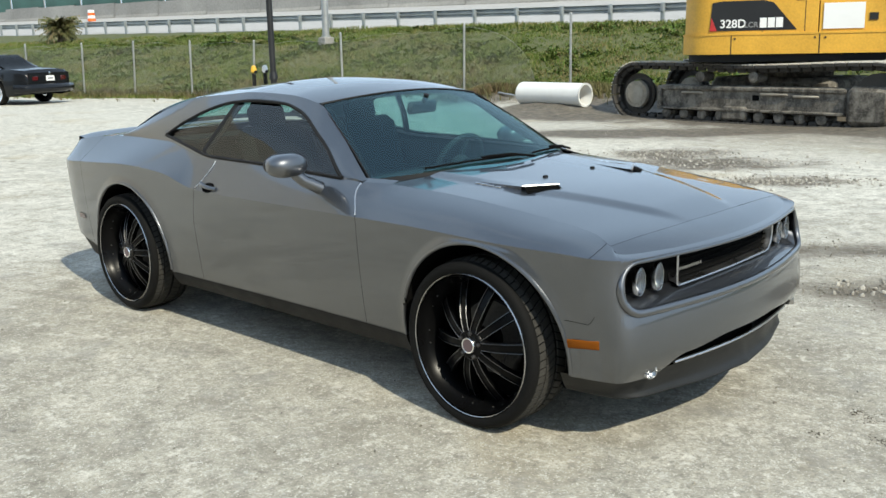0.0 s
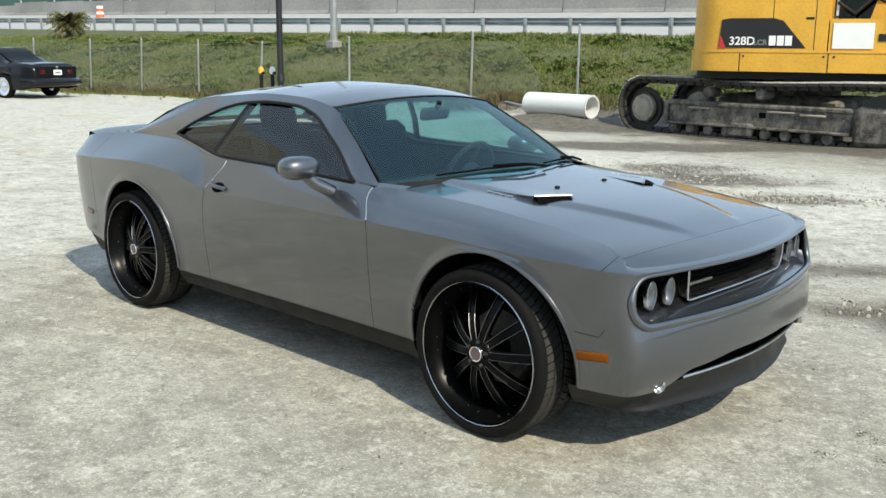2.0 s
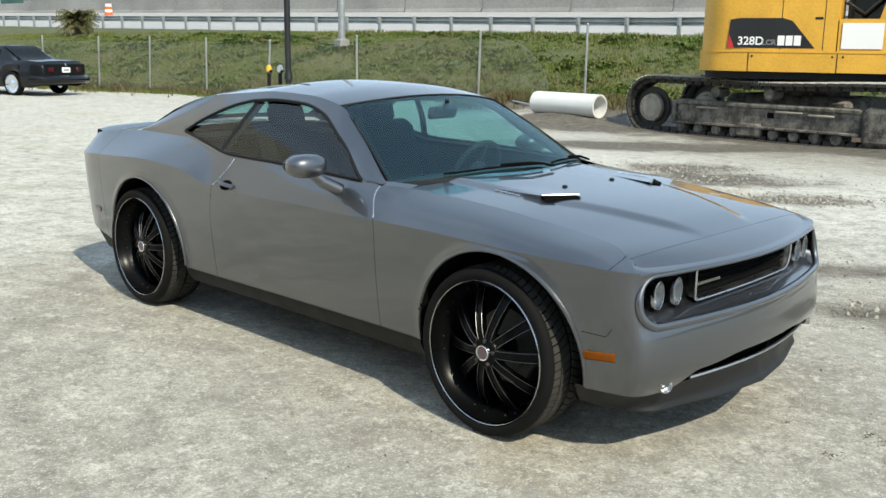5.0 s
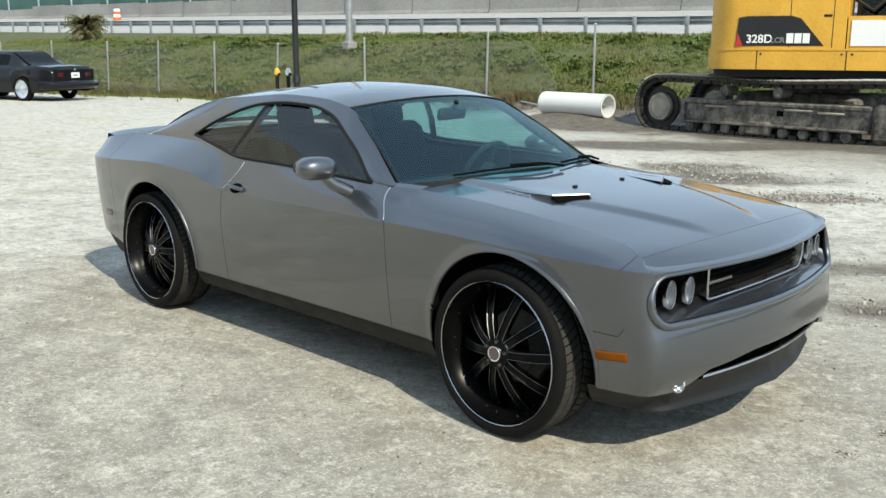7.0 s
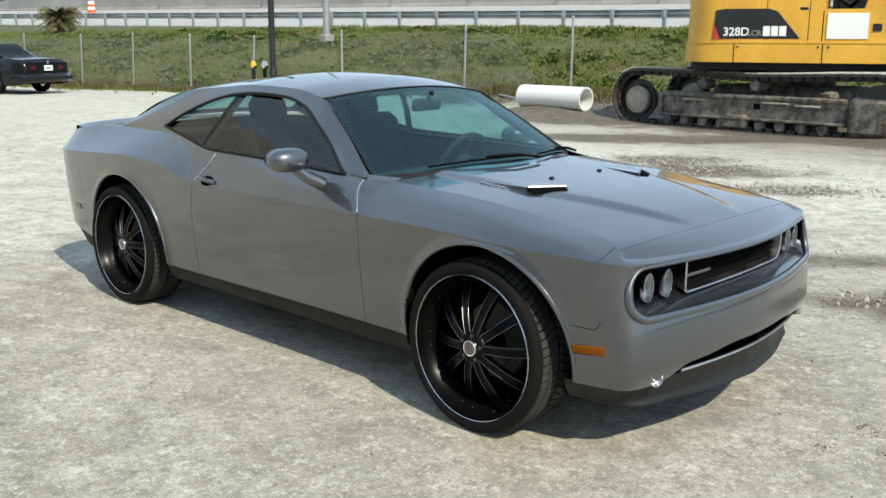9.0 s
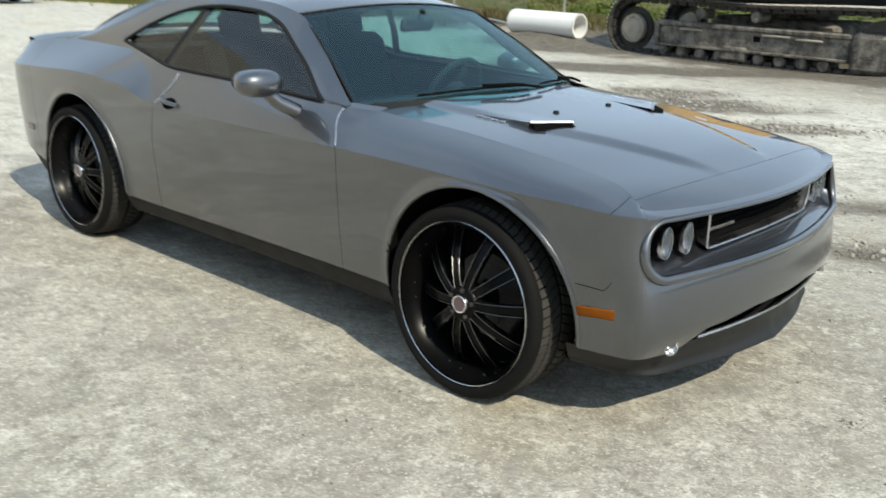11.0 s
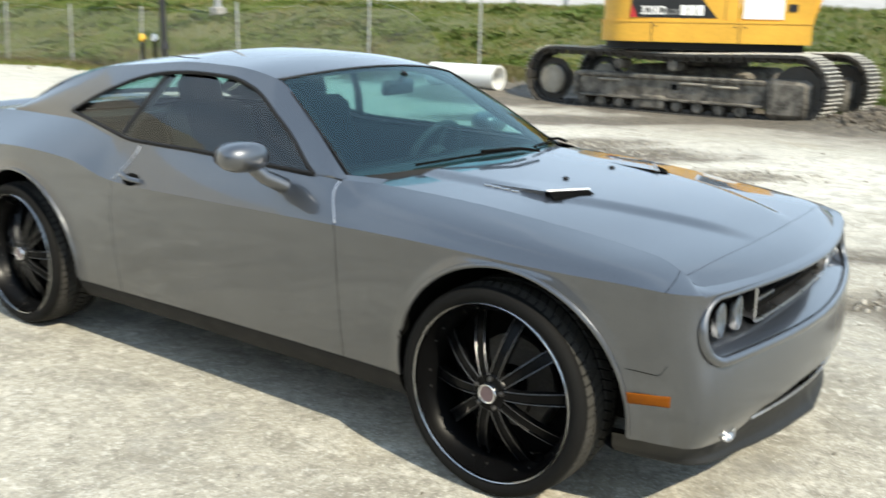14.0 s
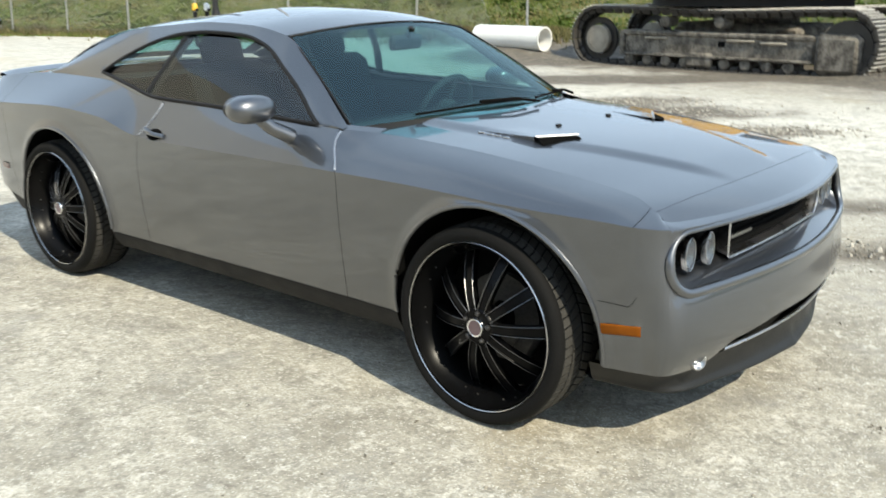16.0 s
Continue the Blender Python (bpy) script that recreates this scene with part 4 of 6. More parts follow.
rear = part("rear_seat", Shape().cbox((-2.75, -0.62, 0.40), (-2.3, 0.62, 0.60), 0.06).cbox((-0.08, -0.62, 0), (0.08, 0.62, 0.52), 0.06, Matrix.Translation((-2.78, 0, 0.55)) @ pose(0, 0, 0, 0, -22, 0)), CLOTH, car)
part("parcel_shelf", Shape().box((-3.2, -0.6, 1.02), (-2.85, 0.6, 1.05)), CABIN, car)
both("door_card", Shape().grid(lambda u, b: skin(u, lerp(0.4, 0.995, b), -0.07 - 0.02 * b), lin(u_at(-2.2), u_at(-0.8), 24), lin(0, 1, 6)), CABIN, car)
part("bulkhead", Shape().box((-0.86, -0.74, 0.3), (-0.83, 0.74, 0.96)), LINER, car)



# the nose stands slightly out of square: its left corner lies a little further back
def settle(ob):
    for child in ob.children:
        if child.type == "MESH":
            for v in child.data.vertices:
                v.co.x -= 0.022 * (v.co.y + 0.95) * step(-0.3, 0.65, v.co.x)
            settle(child)


settle(car)
# ---- ground: lot, bank and road in one sheet ----
F0, FD, FN = Vector((-12.3, 16.6)), Vector((-0.972, -0.236)), Vector((-0.236, 0.972))
G0, GD = Vector((-16.3, 27.4)), Vector((-0.997, -0.079)).normalized()
GN = Vector((GD.y, -GD.x))
ROAD = 2.12


def fence_at(s, off=0.0):
    return F0 + FD * s + FN * off


def rail_at(s, off=0.0):
    return G0 + GD * s + GN * off


def zones(x, y):
    """Ways from the bank's toe, to the rail, and along the fence."""
    p = Vector((x, y))
    s, a = (p - F0).dot(FN), (p - F0).dot(FD)
    s += 5.3 * step(-4, -9.5, a) + 0.8 * noise.noise((a * 0.25, 2.0, 0)) * step(2, -2, a)
    return s, (p - G0).dot(GN), a


def road_z(a):
    """The road climbs slowly to the west."""
    return ROAD + 0.012 * min(max(a, 0.0), 120.0)


def lay(x, y):
    """Height of the ground."""
    s, r, a = zones(x, y)
    n = noise.noise((x * 0.5, y * 0.5, 0)) * 0.5 + noise.noise((x * 1.7, y * 1.7, 3)) * 0.25
    if r > -0.6:
        return road_z(a) + 0.12 * min(max(r, 0.0), 13.0)
    h = 0.0
    if s > 0:
        f = s / (s - r - 0.6 + 1e-6)
        h = road_z(a) * (0.35 * f + 0.65 * step(0.0, 1.0, f))
    berm = (0.30 - 0.21 * step(-3, -7, a)) * math.exp(-((s + 0.3) / 1.1) ** 2) * step(8, 3, a)
    slab = 0.015 * math.exp(-((x + 6.2) / 6.0) ** 2 - ((y - 13.9) / 2.8) ** 2)
    rough = step(-3.5, 0.5, s) * step(0.6, 2.0, -r)
    return h + berm * (1 + 0.5 * n) + slab + (0.26 + 0.15 * n) * math.exp(-((x + 10.5) / 1.7) ** 2 - ((y - 13.65) / 0.9) ** 2) + (0.14 + 0.3 * n) * math.exp(-((x + 2.0) / 0.8) ** 2 - ((y - 13.4) / 0.6) ** 2) + 0.20 * n * rough + noise.noise((x * 0.35, y * 0.35, 7)) * 0.010


PATCHES = ((-10.4, 13.4, 1.6, 0.9), (-9.0, 12.8, 1.1, 0.5), (-3.5, 7.5, 1.5, 0.8), (-4.6, 8.3, 0.9, 0.5), (1.0, 2.55, 0.75, 0.6), (-0.1, 3.5, 0.8, 0.3), (-2.0, 6.6, 0.8, 0.4), (0.33, 2.3, 0.4, 0.16), (-6.5, 10.6, 2.5, 0.7), (1.6, 5.5, 1.2, 0.6), (-1.9, 13.0, 0.9, 0.5), (-0.5, 13.3, 1.1, 0.6))


def soil(x, y):
    """How much of the dark broken soil lies open here, with the excavator's shade painted in."""
    s, r, a = zones(x, y)
    v = 0.95 * math.exp(-((s + 0.5) / 1.7) ** 2) * step(6, 2, a)
    # dark soil under the excavator, with the shade beneath its tracks painted in
    v += 0.8 * math.exp(-((x + 5.6) / 3.6) ** 2 - ((y - 13.5) / 1.1) ** 2)
    v += 0.30 * step(0.6, 1.8, x) * step(4.5, 2.0, y)
    v += 0.38 * step(8.0, 10.5, y) * step(-13.0, -9.5, x) * step(0.5, -1.0, s)
    for px, py, wx, wy in PATCHES:
        u, w = (x - px) * 0.8 + (y - py) * 0.6, (y - py) * 0.8 - (x - px) * 0.6
        v += 1.05 * math.exp(-(u / wx) ** 2 - (w / wy) ** 2)
    return min(1, v)


def pale_at(x, y):
    """How white the dry dust lies: thick on the open lot, thin where wheels have worn it."""
    far = step(1.5, 8.0, y - 0.25 * x)
    return max(far * (1 - 0.85 * step(8.0, 11.0, y)), 0.75 * step(-2.0, -6.5, x)) * (1 - 0.8 * step(1.0, 3.0, x) * step(14, 6, y))


def make_lot():
    k = Mat("gravel_lot_and_verge")
    tc = k.n("TexCoord").outputs["Object"]
    at = k.n("Attribute")
    at.attribute_name = "cover"
    chan = k.n("SeparateColor", Color=at.outputs["Color"]).outputs
    track = k.n("Mapping", Vector=tc, Rotation=(0, 0, 0.45), Scale=(0.22, 1.0, 1.0)).outputs[0]
    big, mid = k.noise(track, 0.75, 6, 0.62), k.noise(tc, 1.6, 6, 0.65)
    fine, tiny = k.noise(tc, 7.0, 8, 0.72), k.noise(tc, 70.0, 4, 0.7)
    grit = k.n("TexVoronoi", Vector=tc, Scale=17.0).outputs["Distance"]
    spot = k.n("TexVoronoi", Vector=tc, Scale=3.1).outputs["Distance"]
    c = k.mix(k.rng(mid, 0.36, 0.64), (0.32, 0.295, 0.24), (0.57, 0.535, 0.45))
    c = k.mix(k.rng(big, 0.42, 0.62, 0, 0.6), c, (0.55, 0.525, 0.45))
    pale = k.n("Math", {"operation": "ADD"}, i0=at.outputs["Alpha"], i1=k.rng(mid, 0.3, 0.7, -0.3, 0.3)).outputs[0]
    c = k.mix(k.rng(pale, 0.2, 0.9, 0.0, 0.8), c, (0.80, 0.78, 0.70))
    c = k.mix(k.rng(fine, 0.36, 0.55, 0.62, 0.0), c, (0.17, 0.157, 0.125))
    c = k.mix(k.rng(tiny, 0.36, 0.56, 0.55, 0.0), c, (0.20, 0.19, 0.16))
    chalk = k.noise(tc, 6.5, 10, 0.78)
    c = k.mix(k.rng(chalk, 0.55, 0.62, 0.0, 0.42), c, (0.80, 0.775, 0.69))
    smut = k.noise(tc, 3.0, 10, 0.75)
    c = k.mix(k.rng(smut, 0.56, 0.65, 0.0, 0.65), c, (0.19, 0.175, 0.14))
    rust = k.noise(tc, 0.55, 4, 0.6)
    c = k.mix(k.rng(rust, 0.56, 0.70, 0.0, 0.40), c, (0.46, 0.36, 0.19))
    warp = k.mix(0.02, tc, k.n("TexNoise", Vector=tc, Scale=30.0).outputs["Color"])
    peb = k.n("SeparateColor", Color=k.n("TexVoronoi", Vector=warp, Scale=150.0).outputs["Color"]).outputs
    c = k.mix(k.rng(peb[0], 0.0, 1.0, 0.0, 0.30), c, (0.17, 0.155, 0.12))
    c = k.mix(k.rng(peb[1], 0.86, 1.0, 0.0, 0.6), c, (0.74, 0.72, 0.64))
    speck = k.n("Math", {"operation": "MULTIPLY"}, i0=k.rng(grit, 0.02, 0.10, 0.75, 0.0), i1=k.rng(chalk, 0.50, 0.60)).outputs[0]
    c = k.mix(speck, c, (0.80, 0.79, 0.75))
    crumb = k.noise(tc, 26.0, 5, 0.7)
    c = k.mix(k.rng(crumb, 0.34, 0.47, 0.55, 0.0), c, (0.15, 0.14, 0.12))
    c = k.mix(k.rng(crumb, 0.56, 0.68, 0.0, 0.40), c, (0.70, 0.69, 0.65))
    worn = k.noise(tc, 2.2, 7, 0.7)
    c = k.mix(k.rng(worn, 0.53, 0.66, 0.0, 0.45), c, (0.23, 0.225, 0.21))
    c = k.mix(k.rng(spot, 0.02, 0.055, 0.55, 0.0), c, (0.12, 0.11, 0.09))
    dirt = k.mix(k.rng(fine, 0.35, 0.65), (0.032, 0.026, 0.020), (0.140, 0.117, 0.088))
    edge = k.n("Math", {"operation": "ADD"}, i0=chan[0], i1=k.rng(k.mix(0.5, fine, mid), 0.35, 0.65, -0.55, 0.35)).outputs[0]
    c = k.mix(k.rng(edge, 0.25, 0.75, 0.0, 0.92), c, dirt)
    turf = k.mix(k.rng(mid, 0.35, 0.65), (0.050, 0.066, 0.018), (0.10, 0.11, 0.035))
    turf = k.mix(k.rng(fine, 0.4, 0.7, 0, 0.6), turf, (0.12, 0.105, 0.05))
    gedge = k.n("Math", {"operation": "ADD"}, i0=chan[1], i1=k.rng(mid, 0.3, 0.7, -0.35, 0.35)).outputs[0]
    c = k.mix(k.rng(gedge, 0.4, 0.6), c, turf)
    tar = k.mix(k.rng(mid, 0.3, 0.7), (0.33, 0.32, 0.305), (0.42, 0.41, 0.395))
    c = k.mix(chan[2], c, tar)
    h = k.mix(0.15, k.mix(0.55, fine, tiny), grit)
    return k.bsdf(Base_Color=c, Roughness=0.93, Normal=k.bump(h, 0.75, 0.02))


GROUND = make_lot()


def axis(lo, hi, a, b, fine, ratio=1.13):
    """Stations that are fine between a and b and grow towards lo and hi."""
    v = list(np.arange(a, b + 1e-6, fine))
    d = fine
    while v[-1] < hi:
        d *= ratio
        v.append(v[-1] + d)
    d = fine
    while v[0] > lo:
        d *= ratio
        v.insert(0, v[0] - d)
    return v


gx, gy = axis(-1200, 900, -46, 9, 0.32), axis(-900, 1500, -7, 30, 0.32)
gs = Shape().grid(lambda x, y: (x, y, lay(x, y)), gx, gy)
gme = bpy.data.meshes.new("ground")
gme.from_pydata(gs.v, [], gs.f)
cover = gme.color_attributes.new("cover", "FLOAT_COLOR", "POINT")
tint = []
for x, y, z in gs.v:
    s, r, a = zones(x, y)
    tint += [soil(x, y) if r < 0 else 0.0, (step(-0.9, 0.1, s) if a > 6 else step(lerp(0.2, -0.3, step(-3, -7, a)), lerp(1.2, 0.3, step(-3, -7, a)), s)) * (r < 0.25), 1.0 if r > 0.25 else 0.0, pale_at(x, y)]
cover.data.foreach_set("color", tint)
for q in gme.polygons:
    q.use_smooth = True
gme.materials.append(GROUND)
tagged(new("ground", gme), "pale crushed-rock lot rising to a grassy bank and a road", "ground", kind="structure")


# ---- turf on the bank: many small blades ----
def blade_stuff(name, mat, count, place, tall, wide, label, category, lean=0.5):
    vs, fs = [], []
    for _ in range(count):
        got = place()
        if got is None:
            continue
        x, y, k = got
        z = lay(x, y) - 0.02
        for _b in range(4):
            g = random.uniform(0, 6.283)
            h, w = random.uniform(*tall) * k, random.uniform(*wide)
            dx, dy = math.cos(g), math.sin(g)
            ox, oy = random.uniform(-0.07, 0.07), random.uniform(-0.07, 0.07)
            l = random.uniform(0.15, lean) * h
            o = len(vs)
            vs += [(x + ox - dy * w, y + oy + dx * w, z), (x + ox + dy * w, y + oy - dx * w, z), (x + ox + dx * l * 0.4 + dy * w * 0.7, y + oy + dy * l * 0.4 - dx * w * 0.7, z + h * 0.62), (x + ox + dx * l, y + oy + dy * l, z + h)]
            fs += [(o, o + 1, o + 2), (o, o + 2, o + 3)]
    sh = Shape()
    sh.v, sh.f = vs, fs
    me = bpy.data.meshes.new(name)
    me.from_pydata(vs, [], fs)
    me.materials.append(mat)
    return tagged(new(name, me), label, category, kind="stuff")


def make_leaf(name, lo, hi, dry, share):
    k = Mat(name)
    rnd = k.n("NewGeometry").outputs["Random Per Island"]
    patch = k.noise(k.coord(), 0.45, 4)
    c = k.mix(rnd, lo, hi)
    f = k.n("Math", {"operation": "ADD"}, i0=k.rng(rnd, 0, 1, -0.25, 0.25), i1=patch).outputs[0]
    c = k.mix(k.rng(f, 0.62 - share, 0.80 - share), c, dry)
    return k.bsdf(Base_Color=c, Roughness=0.6, Specular_IOR_Level=0.25)


GRASS = make_leaf("verge_grass", (0.055, 0.095, 0.014), (0.155, 0.195, 0.034), (0.24, 0.20, 0.085), 0.07)
WEED = make_leaf("dry_weeds", (0.07, 0.075, 0.025), (0.16, 0.14, 0.06), (0.13, 0.085, 0.05), 0.02)


def bank_spot():
    a = random.uniform(-16, 42)
    s = random.uniform(-3.5 if a > -5 else -7.0, 13)
    p = fence_at(a, s)
    q, r, _ = zones(p.x, p.y)
    if r > -0.15 or q < (-0.7 if a > 6 else lerp(0.5, -0.1, step(-3, -7, a))):
        return None
    if random.random() < 0.25 * step(4, 9, q):
        return None
    return p.x, p.y, 0.7 + 0.6 * noise.noise((p.x * 0.6, p.y * 0.6, 5)) + 0.5 * step(-2.2, -1.0, r)


blade_stuff("bank_grass", GRASS, 95000, bank_spot, (0.07, 0.19), (0.007, 0.018), "rough green and straw grass over the bank", "grass")


def clump_stuff(name, mat, count, place, label, category):
    """Low broad-leaved clumps: short rosettes of bent leaves."""
    rc, vs, fs = random.Random(31), [], []
    for _ in range(count):
        got = place()
        if got is None:
            continue
        x, y, k = got
        z, size = lay(x, y) - 0.01, rc.uniform(0.10, 0.26) * max(0.5, k)
        for _b in range(rc.randint(9, 16)):
            g, up = rc.uniform(0, 6.283), rc.uniform(0.25, 1.35)
            dx, dy = math.cos(g), math.sin(g)
            L, w = size * rc.uniform(0.5, 1.1), size * rc.uniform(0.10, 0.2)
            ox, oy = rc.uniform(-0.5, 0.5) * size, rc.uniform(-0.5, 0.5) * size
            mx, tip = L * 0.55 * math.cos(up), L * math.cos(up * 0.8)
            mz, tz_ = L * 0.62 * math.sin(up), L * (math.sin(up) * 0.75)
            o = len(vs)
            vs += [(x + ox, y + oy, z), (x + ox + dx * mx - dy * w, y + oy + dy * mx + dx * w, z + mz), (x + ox + dx * tip, y + oy + dy * tip, z + tz_), (x + ox + dx * mx + dy * w, y + oy + dy * mx - dx * w, z + mz)]
            fs += [(o, o + 1, o + 2, o + 3)]
    me = bpy.data.meshes.new(name)
    me.from_pydata(vs, [], fs)
    me.materials.append(mat)
    return tagged(new(name, me), label, category, kind="stuff")


def clump_spot():
    a = random.uniform(-16, 34)
    q = random.uniform(-3.5 if a > -5 else -7.0, 12)
    p = fence_at(a, q)
    s, r, _ = zones(p.x, p.y)
    if r > -0.4 or s < (-0.3 if a > 6 else 0.3 if a > -5 else 0.0):
        return None
    d = noise.noise((p.x * 0.45, p.y * 0.45, 11)) + 0.5 * noise.noise((p.x * 1.4, p.y * 1.4, 12))
    if d < random.uniform(-0.5, 0.45) or (a < -6 and random.random() < 0.6):
        return None
    return p.x, p.y, 0.8 + 0.7 * d


LEAFY = make_leaf("broad_verge_leaves", (0.038, 0.078, 0.011), (0.125, 0.18, 0.026), (0.17, 0.14, 0.055), 0.02)
clump_stuff("bank_clumps", LEAFY, 17000, clump_spot, "dark green broad-leaved weeds clumped over the bank", "weeds")


def weed_spot():
    a = random.uniform(-1.2, 24)
    s = random.gauss(0.15, 0.28) if random.random() < 0.6 else random.gauss(1.6, 1.1)
    if random.random() < 0.3:
        a, s = random.uniform(-3.5, 3.5), random.gauss(-0.2, 0.45)
    if s > 0.8 and not (2.0 < a < 8 or 9 < a < 14):
        return None
    p = fence_at(a, s)
    return p.x, p.y, 0.8 + 0.5 * noise.noise((a * 0.7, s, 9))


blade_stuff("fence_weeds", WEED, 8500, weed_spot, (0.10, 0.32), (0.008, 0.018), "dry brown weeds and vines along the fence", "weeds")


# ---- loose stones on the broken patches ----
def make_stone(name="pale_limestone_rubble", lo=(0.09, 0.08, 0.065), hi=(0.30, 0.275, 0.225)):
    k = Mat(name)
    rnd = k.n("NewGeometry").outputs["Random Per Island"]
    c = k.mix(rnd, lo, hi)
    c = k.mix(k.rng(k.noise(k.coord(), 40.0), 0.4, 0.7, 0, 0.5), c, (0.20, 0.18, 0.15))
    return k.bsdf(Base_Color=c, Roughness=0.9)


STONE = make_stone()
ico = bmesh.new()
bmesh.ops.create_icosphere(ico, subdivisions=1, radius=1.0)
ICO_V, ICO_F = [v.co.copy() for v in ico.verts], [[v.index for v in f.verts] for f in ico.faces]
ico.free()


def stones(name, count, place, size, label):
    vs, fs = [], []
    for _ in range(count):
        got = place()
        if got is None:
            continue
        x, y = got
        r = random.uniform(*size) * random.choice((0.5, 0.7, 1.0))
        t = pose(x, y, lay(x, y) + r * 0.15, *[random.uniform(0, 360) for _i in range(3)])
        sc = Vector((1, random.uniform(0.5, 1), random.uniform(0.28, 0.65)))
        o = len(vs)
        vs += [t @ (Vector((v.x * sc.x, v.y * sc.y, v.z * sc.z)) * r * random.uniform(0.8, 1.15)) for v in ICO_V]
        fs += [tuple(i + o for i in f) for f in ICO_F]
    me = bpy.data.meshes.new(name)
    me.from_pydata(vs, [], fs)
    me.materials.append(STONE)
    return tagged(new(name, me), label, "rubble", kind="stuff")


def rubble_spot():
    if random.random() < 0.7:
        px, py, wx, wy = random.choice(PATCHES)
        u, w = random.gauss(0, wx * 0.6), random.gauss(0, wy * 0.6)
        return px + 0.8 * u - 0.6 * w, py + 0.6 * u + 0.8 * w
    a = random.uniform(-9, 5)
    p = fence_at(a, random.gauss(-0.6, 0.8))
    return p.x, p.y


stones("rubble", 4200, rubble_spot, (0.004, 0.014), "pale broken stones on dark soil")
def pile_spot():
    px, py, wx, wy = random.choice(((-3.5, 7.5, 1.3, 0.55), (-4.4, 8.2, 0.8, 0.4), (-2.0, 6.7, 0.7, 0.3), (0.85, 2.75, 0.5, 0.32)))
    if px > 0 and random.random() < 0.55:
        return None
    u, w = random.gauss(0, wx * 0.7), random.gauss(0, wy * 0.7)
    return px + 0.8 * u - 0.6 * w, py + 0.6 * u + 0.8 * w


pile = stones("broken_stone", 2600, pile_spot, (0.007, 0.030), "low spill of pale broken stone on the lot")
pile.data.materials[0] = make_stone("chalky_broken_stone", (0.15, 0.14, 0.118), (0.48, 0.455, 0.40))
stones("gravel", 900, lambda: (random.uniform(-4.5, 2.6), random.uniform(-3.2, 4.0)), (0.004, 0.011), "small pale gravel scattered over the lot")

# ---- dark crumbs of earth dropped on the lot ----
def clod_spot():
    px, py, w = random.choice(((1.24, 0.27, 0.045), (1.26, 0.25, 0.035), (1.20, 0.32, 0.02), (1.15, -0.02, 0.018), (1.37, 0.07, 0.02), (1.0, 1.1, 0.5), (0.77, 2.5, 0.45), (0.35, 2.35, 0.25), (1.0, 1.5, 0.9), (-1.6, 14.6, 0.7)))
    return random.gauss(px, w * 1.2), random.gauss(py, w)


clods = stones("earth_crumbs", 330, clod_spot, (0.003, 0.008), "dark brown crumbs of earth dropped on the pale lot")
clods.data.materials[0] = make_stone("dark_earth", (0.05, 0.043, 0.033), (0.15, 0.13, 0.10))


def bank_clod_spot():
    if random.random() < 0.45:
        return random.gauss(-1.9, 0.45), random.gauss(13.1, 0.3)
    x = random.uniform(-1.6, 2.0)
    return x, random.gauss(13.35 + 0.05 * x, 0.3)


bank_clods = stones("soil_clods", 1500, bank_clod_spot, (0.015, 0.085), "rough brown clods of dug soil along the foot of the bank")
bank_clods.data.materials[0] = make_stone("brown_soil_clods", (0.035, 0.028, 0.021), (0.15, 0.125, 0.095))

# ---- chain-link fence ----
GALV = plain("galvanised_steel", (0.42, 0.42, 0.41), 0.45, 0.75, vary=0.2, scale=12)
NET = plain("dull_netting_wire", (0.30, 0.295, 0.27), 0.6, 0.3, vary=0.2, scale=12)
RAIL_STEEL = plain("weathered_rail_steel", (0.34, 0.36, 0.36), 0.5, 0.6, vary=0.25, scale=4)
fence = thing("chain_link_fence", "sagging galvanised chain-link fence with leaning steel posts", "fence")
POSTS = ((-0.04, 0.0, 2.02), (3.13, 0.02, 1.92), (7.27, 0.0, 1.95), (10.75, 0.07, 1.80), (13.42, 0.03, 1.84), (16.11, 0.06, 1.86), (18.69, 0.05, 1.85), (21.73, 0.02, 1.85), (24.8, 0.0, 1.85), (27.9, 0.0, 1.85))
for a, tilt, h in POSTS:
    p = fence_at(a)
    z = lay(p.x, p.y) - 0.05
    q = Vector((p.x, p.y, z)) + Vector((-FD.x * tilt * h, -FD.y * tilt * h, h + 0.05))
    part("post", Shape().tube([(p.x, p.y, z), q], 0.032, 10).tube([q, q + Vector((0, 0, 0.035))], [0.038, 0.018], 10), GALV, fence)
net = Shape()
STEP_W = 0.075


def net_top(a):
    """Upper edge of the wire: it hangs down in an arc at its torn end."""
    if a < 3.1:
        return 1.85 * math.sqrt(max(0, 1 - ((3.1 - a) / 2.15) ** 2))
    return 1.80 - 0.10 * math.sin(math.pi * (a % 3.0) / 3.0) ** 2


def wire(a, z):
    p = fence_at(a, 0.04 + 0.05 * noise.noise((a * 0.8, z, 4)))
    return Vector((p.x, p.y, lay(p.x, p.y) + z))


for i in range(int((28 - 0.6) / STEP_W) + 30):
    for sg in (1, -1):
        a0 = 0.6 + (i - 15) * STEP_W
        run = []
        for k in range(13):
            z = 1.85 * k / 12
            a = a0 + sg * (z - 0.9)
            if 0.95 < a < 28 and z <= net_top(a):
                run.append(wire(a, z))
        if len(run) > 1:
            net.tube(run, 0.0034, 3, cap=False)
nm = part("wire_netting", net, NET, fence, "thin galvanised diamond wire", smooth=False)
nm["kind"] = "stuff"
part("top_wire", Shape().tube([wire(a, net_top(a)) for a in lin(0.96, 28, 120)], 0.0035, 5), GALV, fence)
rod = Shape().tube([(-13.6, 15.3, lay(-13.6, 15.3) + 0.06), (-11.9, 15.2, lay(-11.9, 15.2) + 0.05)], 0.025, 8)
